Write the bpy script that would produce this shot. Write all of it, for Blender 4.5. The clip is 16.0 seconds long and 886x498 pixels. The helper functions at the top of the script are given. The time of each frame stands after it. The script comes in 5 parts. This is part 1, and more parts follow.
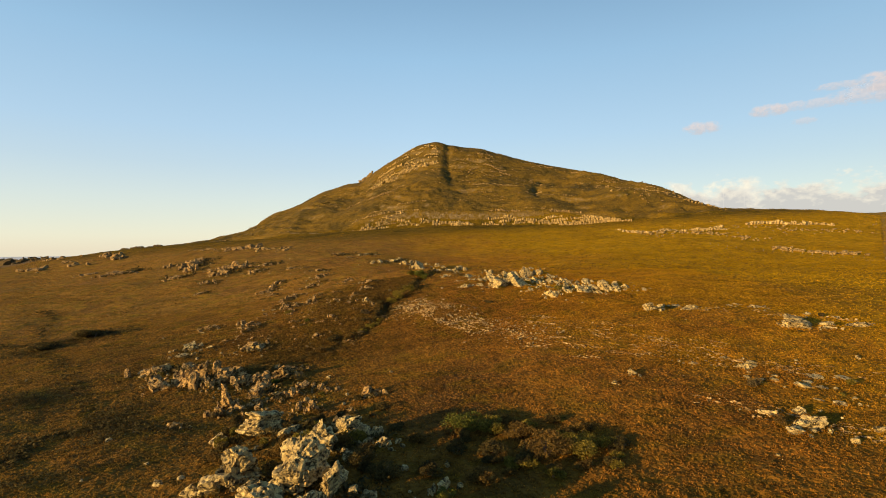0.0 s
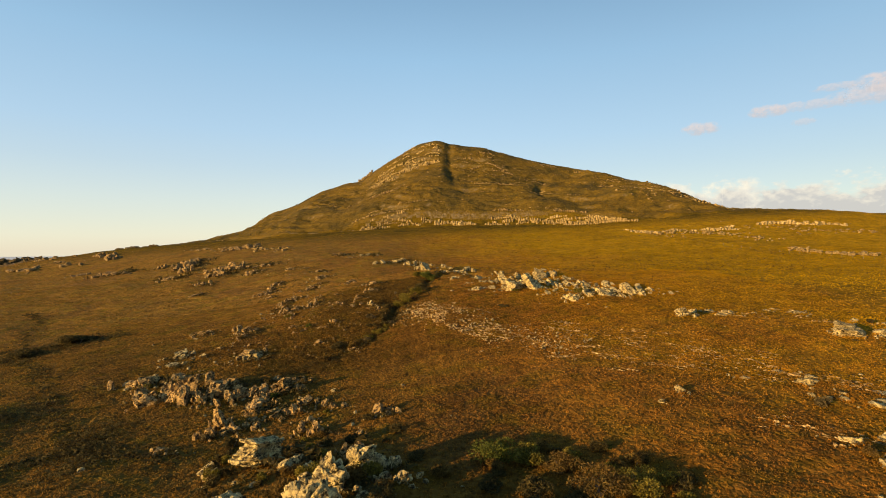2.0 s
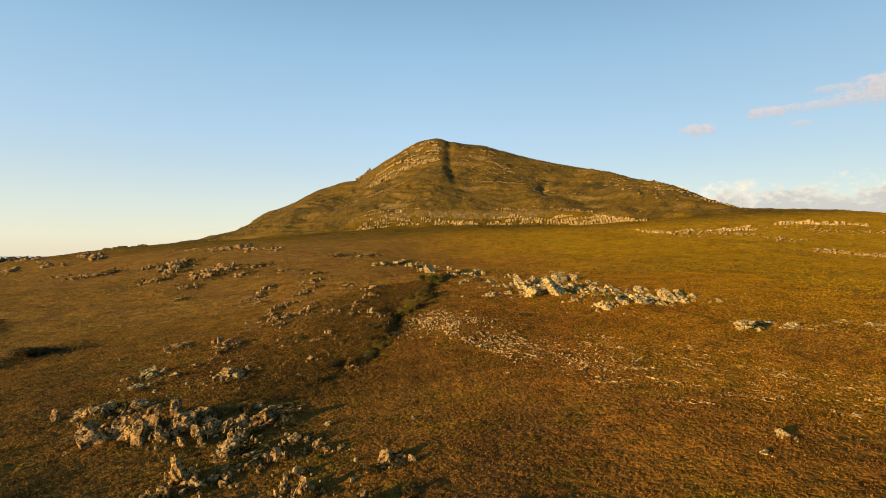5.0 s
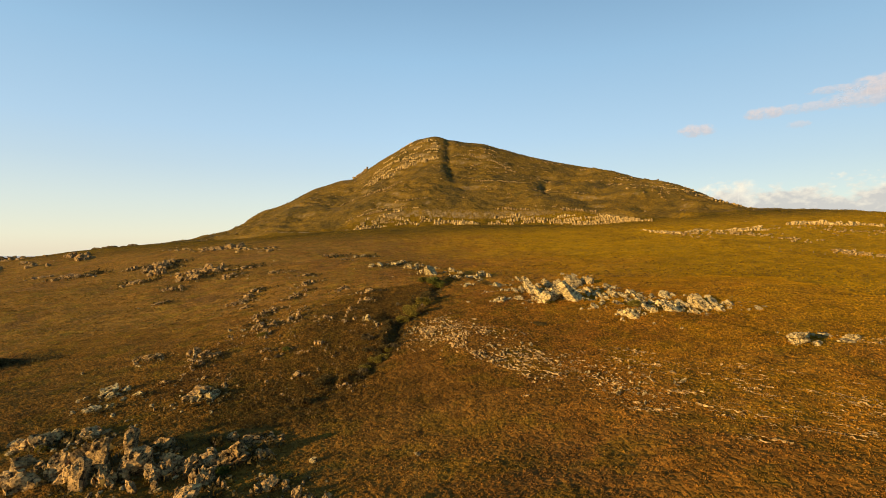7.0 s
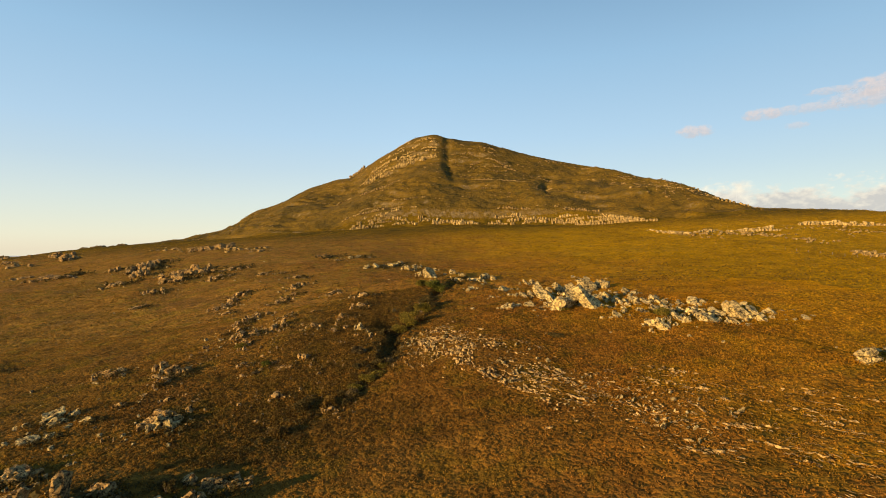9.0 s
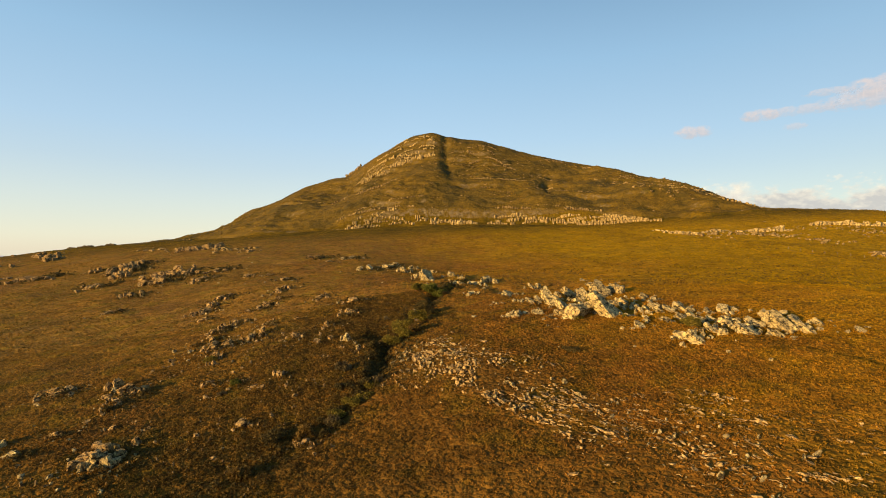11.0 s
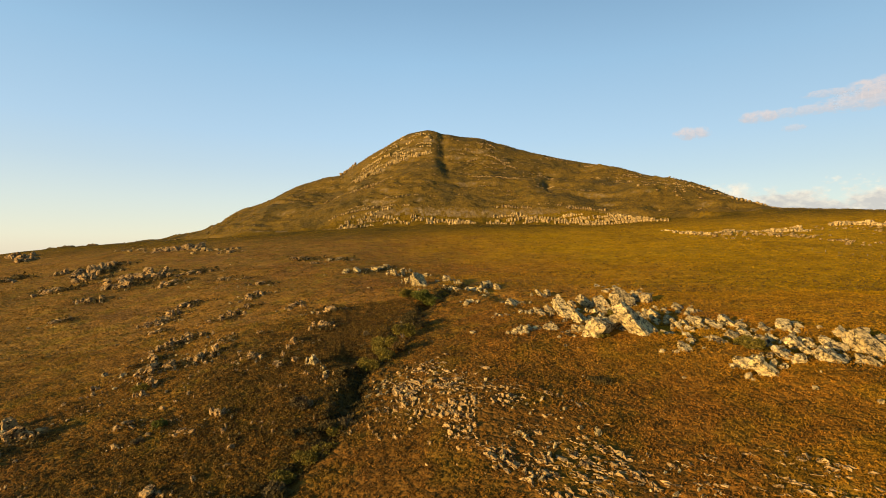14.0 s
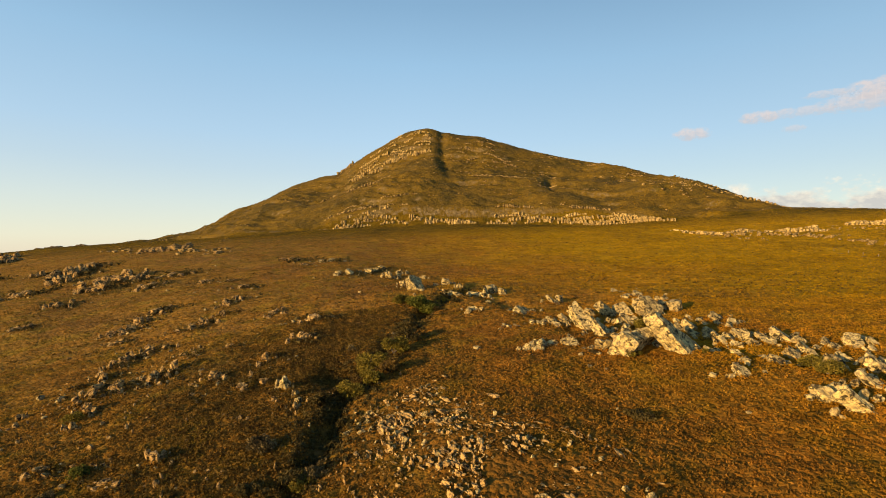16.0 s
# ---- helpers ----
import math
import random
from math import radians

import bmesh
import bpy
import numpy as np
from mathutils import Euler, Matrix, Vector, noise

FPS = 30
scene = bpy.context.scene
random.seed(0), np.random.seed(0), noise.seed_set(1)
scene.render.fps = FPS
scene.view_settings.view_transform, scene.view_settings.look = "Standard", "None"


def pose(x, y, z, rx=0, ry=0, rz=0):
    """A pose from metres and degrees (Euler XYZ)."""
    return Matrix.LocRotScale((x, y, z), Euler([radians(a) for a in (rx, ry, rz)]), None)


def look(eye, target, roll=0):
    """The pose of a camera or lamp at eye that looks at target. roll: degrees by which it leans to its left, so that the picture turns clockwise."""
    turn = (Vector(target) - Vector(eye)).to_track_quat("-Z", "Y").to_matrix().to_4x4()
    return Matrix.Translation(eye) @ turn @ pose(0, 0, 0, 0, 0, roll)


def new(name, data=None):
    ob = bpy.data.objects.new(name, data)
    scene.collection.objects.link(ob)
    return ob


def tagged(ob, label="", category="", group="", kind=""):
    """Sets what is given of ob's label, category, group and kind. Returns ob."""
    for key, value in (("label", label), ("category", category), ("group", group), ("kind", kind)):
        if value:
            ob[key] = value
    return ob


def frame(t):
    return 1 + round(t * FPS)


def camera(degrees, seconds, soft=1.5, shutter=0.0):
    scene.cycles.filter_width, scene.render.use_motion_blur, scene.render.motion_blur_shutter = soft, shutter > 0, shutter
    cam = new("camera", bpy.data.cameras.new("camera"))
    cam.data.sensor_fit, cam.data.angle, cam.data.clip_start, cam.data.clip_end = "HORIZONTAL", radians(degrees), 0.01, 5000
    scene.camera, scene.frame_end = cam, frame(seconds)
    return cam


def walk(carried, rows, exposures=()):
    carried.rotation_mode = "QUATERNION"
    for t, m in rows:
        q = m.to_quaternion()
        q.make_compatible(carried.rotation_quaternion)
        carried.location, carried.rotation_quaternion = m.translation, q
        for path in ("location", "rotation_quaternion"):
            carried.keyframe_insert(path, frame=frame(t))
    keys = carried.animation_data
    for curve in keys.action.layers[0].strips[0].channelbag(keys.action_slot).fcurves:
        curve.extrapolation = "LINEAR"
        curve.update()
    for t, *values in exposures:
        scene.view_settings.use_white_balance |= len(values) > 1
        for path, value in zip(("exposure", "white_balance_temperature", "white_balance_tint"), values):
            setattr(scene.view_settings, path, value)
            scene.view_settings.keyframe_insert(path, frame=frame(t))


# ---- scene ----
cam = camera(81.0, 16.0, 0.4)
PATH = [
    (0.0, pose(4.049, -35.308, -0.710, 90.00, 0.22, -2.32)),
    (1.0, pose(2.493, -30.483, -0.763, 90.02, 0.19, -2.41)),
    (2.0, pose(1.107, -25.404, -0.799, 90.05, 0.15, -2.51)),
    (3.0, pose(-0.025, -19.937, -0.821, 90.07, 0.11, -2.62)),
    (4.0, pose(-0.911, -14.070, -0.832, 90.10, 0.07, -2.74)),
    (5.0, pose(-1.572, -7.870, -0.834, 90.12, 0.02, -2.87)),
    (6.0, pose(-2.035, -1.474, -0.829, 90.14, -0.03, -3.00)),
    (7.0, pose(-2.331, 4.977, -0.816, 90.17, -0.08, -3.13)),
    (8.0, pose(-2.477, 11.358, -0.797, 90.19, -0.13, -3.25)),
    (9.0, pose(-2.446, 17.608, -0.774, 90.22, -0.18, -3.38)),
    (10.0, pose(-2.198, 23.681, -0.749, 90.25, -0.23, -3.49)),
    (11.0, pose(-1.697, 29.532, -0.723, 90.28, -0.27, -3.60)),
    (12.0, pose(-0.960, 35.215, -0.701, 90.31, -0.30, -3.69)),
    (13.0, pose(-0.230, 41.161, -0.689, 90.35, -0.33, -3.77)),
    (14.0, pose(0.363, 47.450, -0.693, 90.39, -0.36, -3.83)),
    (15.0, pose(0.861, 53.716, -0.710, 90.44, -0.37, -3.88)),
    (16.0, pose(1.313, 59.839, -0.740, 90.49, -0.37, -3.89)),
]
walk(cam, PATH)

# ---------------------------------------------------------------- sky and sun
SUN_AZIMUTH, SUN_HEIGHT = radians(235), radians(7.4)  # from +y, clockwise
to_sun = Vector((math.sin(SUN_AZIMUTH) * math.cos(SUN_HEIGHT), math.cos(SUN_AZIMUTH) * math.cos(SUN_HEIGHT), math.sin(SUN_HEIGHT)))
world = bpy.data.worlds.new("sky")
scene.world = world
world.use_nodes = True
wt = world.node_tree
sky = wt.nodes.new("ShaderNodeTexSky")
sky.sky_type, sky.sun_disc = "NISHITA", False
sky.sun_elevation, sky.sun_rotation = SUN_HEIGHT, SUN_AZIMUTH
sky.air_density, sky.dust_density, sky.ozone_density, sky.altitude = 1.0, 0.3, 1.2, 400
# haze evens the sky out: pale and warm at the horizon, blue above
haze = wt.nodes.new("ShaderNodeValToRGB")
lift = wt.nodes.new("ShaderNodeSeparateXYZ")
wt.links.new(wt.nodes.new("ShaderNodeTexCoord").outputs["Generated"], lift.inputs[0])
wt.links.new(lift.outputs["Z"], haze.inputs["Fac"])
for at, colour in ((0.0, (2.85, 2.70, 2.27)), (0.025, (2.88, 2.88, 2.48)), (0.09, (2.48, 2.75, 2.75)), (0.15, (2.02, 2.53, 2.94)), (0.21, (1.71, 2.42, 3.12)), (0.34, (1.25, 2.08, 2.92)), (0.433, (0.91, 1.62, 2.40)), (1.0, (0.30, 0.75, 1.5))):
    e = haze.color_ramp.elements[0] if at == 0 else haze.color_ramp.elements[-1] if at == 1 else haze.color_ramp.elements.new(at)
    e.position, e.color = at, (*colour, 1)
# and a little deeper away from the sun
turn = wt.nodes.new("ShaderNodeMapRange")
turn.inputs["From Max"].default_value, turn.inputs["To Min"].default_value, turn.inputs["To Max"].default_value = 0.7, 1.0, 0.82
wt.links.new(lift.outputs["X"], turn.inputs["Value"])
deep = wt.nodes.new("ShaderNodeVectorMath")
deep.operation = "SCALE"
wt.links.new(haze.outputs["Color"], deep.inputs[0])
wt.links.new(turn.outputs["Result"], deep.inputs["Scale"])
air = wt.nodes.new("ShaderNodeMix")
air.data_type, air.inputs[0].default_value = "RGBA", 0.8
wt.links.new(sky.outputs["Color"], air.inputs[6])
wt.links.new(deep.outputs[0], air.inputs[7])
wt.links.new(air.outputs[2], wt.nodes["Background"].inputs["Color"])
wt.nodes["Background"].inputs["Strength"].default_value = 0.13
sun = new("sun", bpy.data.lights.new("sun", "SUN"))
sun.data.energy, sun.data.angle, sun.data.color = 5.0, radians(0.53), (1.0, 0.65, 0.27)
sun.matrix_world = look(to_sun * 100, (0, 0, 0))
scene.view_settings.exposure = 1.08


# ---------------------------------------------------------------- materials
def material(name, build, rough=0.9, bump=None):
    m = bpy.data.materials.new(name)
    m.use_nodes = True
    t = m.node_tree
    b = t.nodes["Principled BSDF"]
    b.inputs["Roughness"].default_value = rough
    b.inputs["Specular IOR Level"].default_value = 0.12
    colour = build(t)
    if isinstance(colour, tuple):
        b.inputs["Base Color"].default_value = (*colour, 1)
    else:
        t.links.new(colour, b.inputs["Base Color"])
    if bump:
        strength, distance, size, detail = bump
        n = t.nodes.new("ShaderNodeBump")
        n.inputs["Strength"].default_value, n.inputs["Distance"].default_value = strength, distance
        t.links.new(noise_of(t, size, detail, 0.62), n.inputs["Height"])
        t.links.new(n.outputs["Normal"], b.inputs["Normal"])
    return m


def place_of(t):
    """World position."""
    for n in t.nodes:
        if n.bl_idname == "ShaderNodeNewGeometry":
            return n.outputs["Position"]
    return t.nodes.new("ShaderNodeNewGeometry").outputs["Position"]


def noise_of(t, size, detail=3, rough=0.55, offset=0.0, stretch=(1, 1, 1)):
    """Noise with features of about that many metres, 0 to 1."""
    n = t.nodes.new("ShaderNodeTexNoise")
    n.inputs["Scale"].default_value, n.inputs["Detail"].default_value, n.inputs["Roughness"].default_value = 1.0, detail, rough
    m = t.nodes.new("ShaderNodeMapping")
    m.inputs["Scale"].default_value = [s / size for s in stretch]
    m.inputs["Location"].default_value = (offset, offset * 0.7, offset * 0.3)
    t.links.new(place_of(t), m.inputs["Vector"])
    t.links.new(m.outputs["Vector"], n.inputs["Vector"])
    return n.outputs["Fac"]


def shrubs_of(t, size, output):
    """A closed cover of rounded shrubs about that many metres across: how far it is from each one's middle, or a tone of its own for each."""
    n = t.nodes.new("ShaderNodeTexVoronoi")
    n.inputs["Scale"].default_value = 1 / size
    t.links.new(place_of(t), n.inputs["Vector"])
    return n.outputs[output]


def plus(t, a, b, by):
    """a + b * by"""
    n = t.nodes.new("ShaderNodeMath")
    n.operation, n.inputs[1].default_value = "MULTIPLY_ADD", by
    t.links.new(b, n.inputs[0])
    if isinstance(a, float):
        n.inputs[2].default_value = a
    else:
        t.links.new(a, n.inputs[2])
    return n.outputs[0]


def heath_relief(m, sizes, strength=1.0):
    """Relief of rounded shrubs, of several sizes (metres, height)."""
    t = m.node_tree
    total = 0.0
    for size, tall in sizes:
        d = t.nodes.new("ShaderNodeMath")
        d.operation = "POWER"
        t.links.new(shrubs_of(t, size, "Distance"), d.inputs[0])
        d.inputs[1].default_value = 1.6
        total = plus(t, total, d.outputs[0], -tall)
    total = plus(t, total, noise_of(t, 0.5, 5, 0.65, 19), 0.12)
    n = t.nodes.new("ShaderNodeBump")
    n.inputs["Strength"].default_value, n.inputs["Distance"].default_value = strength, 1.0
    t.links.new(total, n.inputs["Height"])
    t.links.new(n.outputs["Normal"], t.nodes["Principled BSDF"].inputs["Normal"])


def ramp(t, fac, *stops):
    n = t.nodes.new("ShaderNodeValToRGB")
    e = n.color_ramp.elements
    e[0].position, e[1].position = stops[0][0], stops[-1][0]
    e[0].color, e[1].color = (*stops[0][1], 1), (*stops[-1][1], 1)
    for at, colour in stops[1:-1]:
        e.new(at).color = (*colour, 1)
    t.links.new(fac, n.inputs["Fac"])
    return n.outputs["Color"]


def mix(t, fac, a, b, kind="MIX"):
    n = t.nodes.new("ShaderNodeMix")
    n.data_type, n.blend_type = "RGBA", kind
    for socket, value in ((n.inputs[0], fac), (n.inputs[6], a), (n.inputs[7], b)):
        if isinstance(value, (int, float)):
            socket.default_value = value
        elif isinstance(value, tuple):
            socket.default_value = (*value, 1)
        else:
            t.links.new(value, socket)
    return n.outputs[2]


def grey(v):
    return (v, v, v)


def island(t):
    for n in t.nodes:
        if n.bl_idname == "ShaderNodeNewGeometry":
            return n.outputs["Random Per Island"]
    return t.nodes.new("ShaderNodeNewGeometry").outputs["Random Per Island"]


def steep_of(t, low, high):
    """1 where the ground is level, 0 where it stands steep."""
    n = t.nodes.new("ShaderNodeSeparateXYZ")
    place_of(t)
    g = next(n for n in t.nodes if n.bl_idname == "ShaderNodeNewGeometry")
    t.links.new(g.outputs["Normal"], n.inputs[0])
    m = t.nodes.new("ShaderNodeMapRange")
    m.inputs["From Min"].default_value, m.inputs["From Max"].default_value = low, high
    t.links.new(n.outputs["Z"], m.inputs["Value"])
    return m.outputs["Result"]


def heath(t, lift=1.0, far_lift=1.0):
    """Dry heath: ochre, rust and olive in patches, with dull brown between."""
    c = lambda r, g, b: (r * lift, g * lift, b * lift)
    # the grassier, golden upper slope to the east
    split = t.nodes.new("ShaderNodeSeparateXYZ")
    t.links.new(place_of(t), split.inputs[0])
    lie = t.nodes.new("ShaderNodeMath")
    lie.operation, lie.inputs[1].default_value = "MULTIPLY_ADD", 0.25
    t.links.new(split.outputs["Y"], lie.inputs[0])
    t.links.new(split.outputs["X"], lie.inputs[2])
    east = t.nodes.new("ShaderNodeMapRange")
    east.inputs["From Min"].default_value, east.inputs["From Max"].default_value = 125, 225
    ragged = t.nodes.new("ShaderNodeMath")
    ragged.operation, ragged.inputs[1].default_value = "MULTIPLY_ADD", 150
    t.links.new(noise_of(t, 30, 4, 0.6, 200), ragged.inputs[0])
    t.links.new(lie.outputs[0], ragged.inputs[2])
    t.links.new(ragged.outputs[0], east.inputs["Value"])
    broad = ramp(t, noise_of(t, 34, 3, 0.6), (0.32, c(0.122, 0.061, 0.013)), (0.47, c(0.154, 0.077, 0.012)), (0.58, c(0.144, 0.074, 0.012)), (0.72, c(0.112, 0.061, 0.013)))
    rust = ramp(t, noise_of(t, 11, 4, 0.6, 40), (0.45, grey(0)), (0.7, grey(0.5)))
    broad = mix(t, rust, broad, c(0.125, 0.055, 0.009))
    green = ramp(t, noise_of(t, 5.5, 4, 0.65, 260), (0.5, grey(0)), (0.62, grey(0.4)))
    broad = mix(t, green, broad, c(0.098, 0.074, 0.006))
    fine = ramp(t, noise_of(t, 1.3, 4, 0.7, 90), (0.3, (0.78, 0.78, 0.78)), (0.5, (0.98, 0.98, 0.98)), (0.75, (1.24, 1.23, 1.21)))
    tone = t.nodes.new("ShaderNodeSeparateColor")
    t.links.new(shrubs_of(t, 0.62, "Color"), tone.inputs[0])
    tiny = ramp(t, tone.outputs[0], (0.0, (0.80, 0.81, 0.85)), (0.5, grey(0.98)), (1.0, (1.18, 1.16, 1.12)))
    grass = ramp(t, noise_of(t, 17, 4, 0.65, 70), (0.35, c(0.262, 0.147, 0.004)), (0.55, c(0.345, 0.190, 0.004)), (0.75, c(0.290, 0.172, 0.005)))
    # tone by place: warmer and brighter east, darker and bluer west, brighter up the slope
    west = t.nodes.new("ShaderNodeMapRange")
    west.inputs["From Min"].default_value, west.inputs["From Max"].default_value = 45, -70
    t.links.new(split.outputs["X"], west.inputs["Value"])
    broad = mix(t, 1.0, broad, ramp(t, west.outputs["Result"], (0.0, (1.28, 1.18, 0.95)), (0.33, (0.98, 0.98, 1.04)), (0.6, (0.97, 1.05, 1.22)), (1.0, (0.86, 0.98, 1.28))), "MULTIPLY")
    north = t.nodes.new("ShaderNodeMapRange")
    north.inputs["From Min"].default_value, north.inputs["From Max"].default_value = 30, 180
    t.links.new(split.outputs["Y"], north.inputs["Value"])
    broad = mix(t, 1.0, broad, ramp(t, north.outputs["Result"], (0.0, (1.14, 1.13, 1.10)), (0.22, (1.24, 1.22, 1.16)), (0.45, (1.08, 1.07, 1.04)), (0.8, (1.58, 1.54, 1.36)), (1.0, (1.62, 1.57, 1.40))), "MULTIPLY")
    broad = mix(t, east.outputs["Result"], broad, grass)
    # shrubs stand further apart on the upper slope: far_lift evens out their brightness
    broad = mix(t, 1.0, broad, ramp(t, north.outputs["Result"], (0.55, grey(1)), (0.85, grey(far_lift))), "MULTIPLY")
    # a darker oval about the lower stream, ragged at its edge
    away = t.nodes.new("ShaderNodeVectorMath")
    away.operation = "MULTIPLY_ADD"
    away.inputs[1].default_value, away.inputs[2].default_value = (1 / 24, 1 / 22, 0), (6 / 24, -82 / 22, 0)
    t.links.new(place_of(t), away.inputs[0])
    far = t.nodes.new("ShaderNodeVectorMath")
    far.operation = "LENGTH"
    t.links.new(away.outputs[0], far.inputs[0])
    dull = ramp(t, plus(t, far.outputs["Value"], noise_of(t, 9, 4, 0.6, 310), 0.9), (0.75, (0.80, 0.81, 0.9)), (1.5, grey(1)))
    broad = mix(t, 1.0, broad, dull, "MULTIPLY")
    # grey growth on the slope west of it, its shadow put into the colour
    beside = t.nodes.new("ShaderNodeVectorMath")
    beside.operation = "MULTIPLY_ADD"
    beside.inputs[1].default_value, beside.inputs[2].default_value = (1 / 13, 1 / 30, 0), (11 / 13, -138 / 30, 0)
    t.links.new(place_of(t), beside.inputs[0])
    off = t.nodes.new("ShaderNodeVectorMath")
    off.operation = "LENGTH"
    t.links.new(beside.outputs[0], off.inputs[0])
    shaded_growth = ramp(t, plus(t, off.outputs["Value"], noise_of(t, 7, 4, 0.6, 330), 0.9), (0.8, (0.68, 0.72, 0.92)), (1.6, grey(1)))
    broad = mix(t, 1.0, broad, shaded_growth, "MULTIPLY")
    # olive scrub on the high ground
    high = t.nodes.new("ShaderNodeMapRange")
    high.inputs["From Min"].default_value, high.inputs["From Max"].default_value = 6.0, 14.0
    lean = t.nodes.new("ShaderNodeMath")
    lean.operation, lean.inputs[1].default_value = "MULTIPLY_ADD", -0.055
    t.links.new(split.outputs["X"], lean.inputs[0])
    t.links.new(split.outputs["Z"], lean.inputs[2])
    t.links.new(lean.outputs[0], high.inputs["Value"])
    olive = ramp(t, noise_of(t, 26, 5, 0.65, 150), (0.34, c(0.062, 0.047, 0.007)), (0.46, c(0.112, 0.074, 0.008)), (0.58, c(0.150, 0.093, 0.008)), (0.7, c(0.090, 0.068, 0.008)))
    broad = mix(t, high.outputs["Result"], broad, olive)
    # clumps, drawn out across the slope
    clump = ramp(t, noise_of(t, 3.6, 5, 0.68, 230, (0.7, 1.3, 1)), (0.36, (0.72, 0.73, 0.77)), (0.5, (0.99, 0.99, 0.99)), (0.66, (1.22, 1.21, 1.18)))
    broad = mix(t, 1.0, broad, clump, "MULTIPLY")
    return mix(t, 1.0, mix(t, 1.0, broad, fine, "MULTIPLY"), tiny, "MULTIPLY")


def ground_colour(t):
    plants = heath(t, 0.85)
    soil = ramp(t, noise_of(t, 0.5, 3, 0.7, 7), (0.3, (0.035, 0.022, 0.010)), (0.7, (0.10, 0.062, 0.024)))
    base = mix(t, ramp(t, noise_of(t, 0.9, 4, 0.7, 21), (0.40, grey(0.45)), (0.52, grey(0.0))), plants, soil)
    stone = ramp(t, noise_of(t, 2.2, 5, 0.75, 63), (0.3, (0.05, 0.037, 0.02)), (0.55, (0.15, 0.112, 0.055)), (0.8, (0.30, 0.235, 0.125)))
    bare = ramp(t, noise_of(t, 4, 5, 0.75, 13, (1, 1, 1.2)), (0.44, grey(0)), (0.54, grey(1)))
    steep = ramp(t, steep_of(t, 0.50, 0.70), (0.0, grey(1)), (1.0, grey(0)))
    return mix(t, mix(t, 1.0, bare, steep, "MULTIPLY"), base, stone)


def stone_colour(t):
    """Pale quartzite, the dark of its pits and crevices painted in by noise, under grey and ochre lichen, each block of
    its own tone.
    """
    base = ramp(t, noise_of(t, 1.1, 6, 0.72), (0.30, (0.14, 0.10, 0.047)), (0.44, (0.36, 0.275, 0.112)), (0.58, (0.52, 0.41, 0.178)), (0.8, (0.62, 0.505, 0.245)))
    gold = ramp(t, noise_of(t, 1.7, 4, 0.7, 57), (0.55, grey(0)), (0.72, grey(0.45)))
    base = mix(t, gold, base, (0.40, 0.27, 0.10))
    lichen = ramp(t, noise_of(t, 0.42, 5, 0.8, 31), (0.48, grey(0)), (0.57, grey(0.8)))
    base = mix(t, lichen, base, (0.12, 0.098, 0.062))
    crevice_dark = ramp(t, noise_of(t, 0.6, 5, 0.75, 77, (1.0, 0.9, 1.25)), (0.42, grey(0.12)), (0.50, grey(1)))
    base = mix(t, 1.0, base, crevice_dark, "MULTIPLY")
    o = t.nodes.new("ShaderNodeObjectInfo")
    return mix(t, 1.0, base, ramp(t, o.outputs["Random"], (0.0, (0.74, 0.71, 0.68)), (0.5, (0.94, 0.92, 0.9)), (1.0, (1.08, 1.06, 1.02))), "MULTIPLY")


def leaves(dark, mid, light, size=1.6):
    def build(t):
        patch = ramp(t, noise_of(t, size, 3, 0.6), (0.3, dark), (0.52, mid), (0.75, light))
        return mix(t, 1.0, patch, ramp(t, island(t), (0.0, (0.45, 0.45, 0.45)), (0.6, (1.0, 1.0, 1.0)), (1.0, (1.35, 1.3, 1.2))), "MULTIPLY")
    return build


def shrub_colour(t):
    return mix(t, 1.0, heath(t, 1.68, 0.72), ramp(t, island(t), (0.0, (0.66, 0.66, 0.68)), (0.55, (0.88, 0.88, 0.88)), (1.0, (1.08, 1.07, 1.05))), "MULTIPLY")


def thin(m, share):
    """Thin leaves, which let a share of the light through."""
    t = m.node_tree
    b = t.nodes["Principled BSDF"]
    through_leaf, both = t.nodes.new("ShaderNodeBsdfTranslucent"), t.nodes.new("ShaderNodeMixShader")
    t.links.new(b.inputs["Base Color"].links[0].from_socket, through_leaf.inputs["Color"])
    both.inputs[0].default_value = share
    t.links.new(b.outputs[0], both.inputs[1])
    t.links.new(through_leaf.outputs[0], both.inputs[2])
    t.links.new(both.outputs[0], t.nodes["Material Output"].inputs["Surface"])
    return m


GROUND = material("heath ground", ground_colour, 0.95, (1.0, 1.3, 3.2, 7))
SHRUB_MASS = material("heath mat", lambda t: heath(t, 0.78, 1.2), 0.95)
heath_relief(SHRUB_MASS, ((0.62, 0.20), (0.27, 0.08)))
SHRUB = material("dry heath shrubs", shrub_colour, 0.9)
STONE = material("lichened quartzite", stone_colour, 0.92, (0.8, 0.14, 0.35, 8))
# reddish-brown tint; its darkening also stands in for rugged blocks' own shade
DULL_STONE = material("dull self-shaded stone", lambda t: mix(t, 1.0, stone_colour(t), (0.82, 0.70, 0.63), "MULTIPLY"), 0.95, (0.8, 0.14, 0.35, 8))
BANK_STONE = material("brown-stained bedded stone", lambda t: mix(t, 1.0, stone_colour(t), (0.80, 0.69, 0.62), "MULTIPLY"), 0.95, (0.8, 0.1, 0.3, 8))
# stone colour cut to under a third for the dark skyline rocks
DARK_STONE = material("darkened skyline rock", lambda t: mix(t, 1.0, stone_colour(t), (0.30, 0.28, 0.28), "MULTIPLY"), 0.95, (1.0, 0.3, 1.4, 6))
CLIFF_STONE = material("pale cliff rock", lambda t: mix(t, 1.0, stone_colour(t), (1.08, 1.0, 0.86), "MULTIPLY"), 0.95, (1.0, 0.3, 1.4, 6))
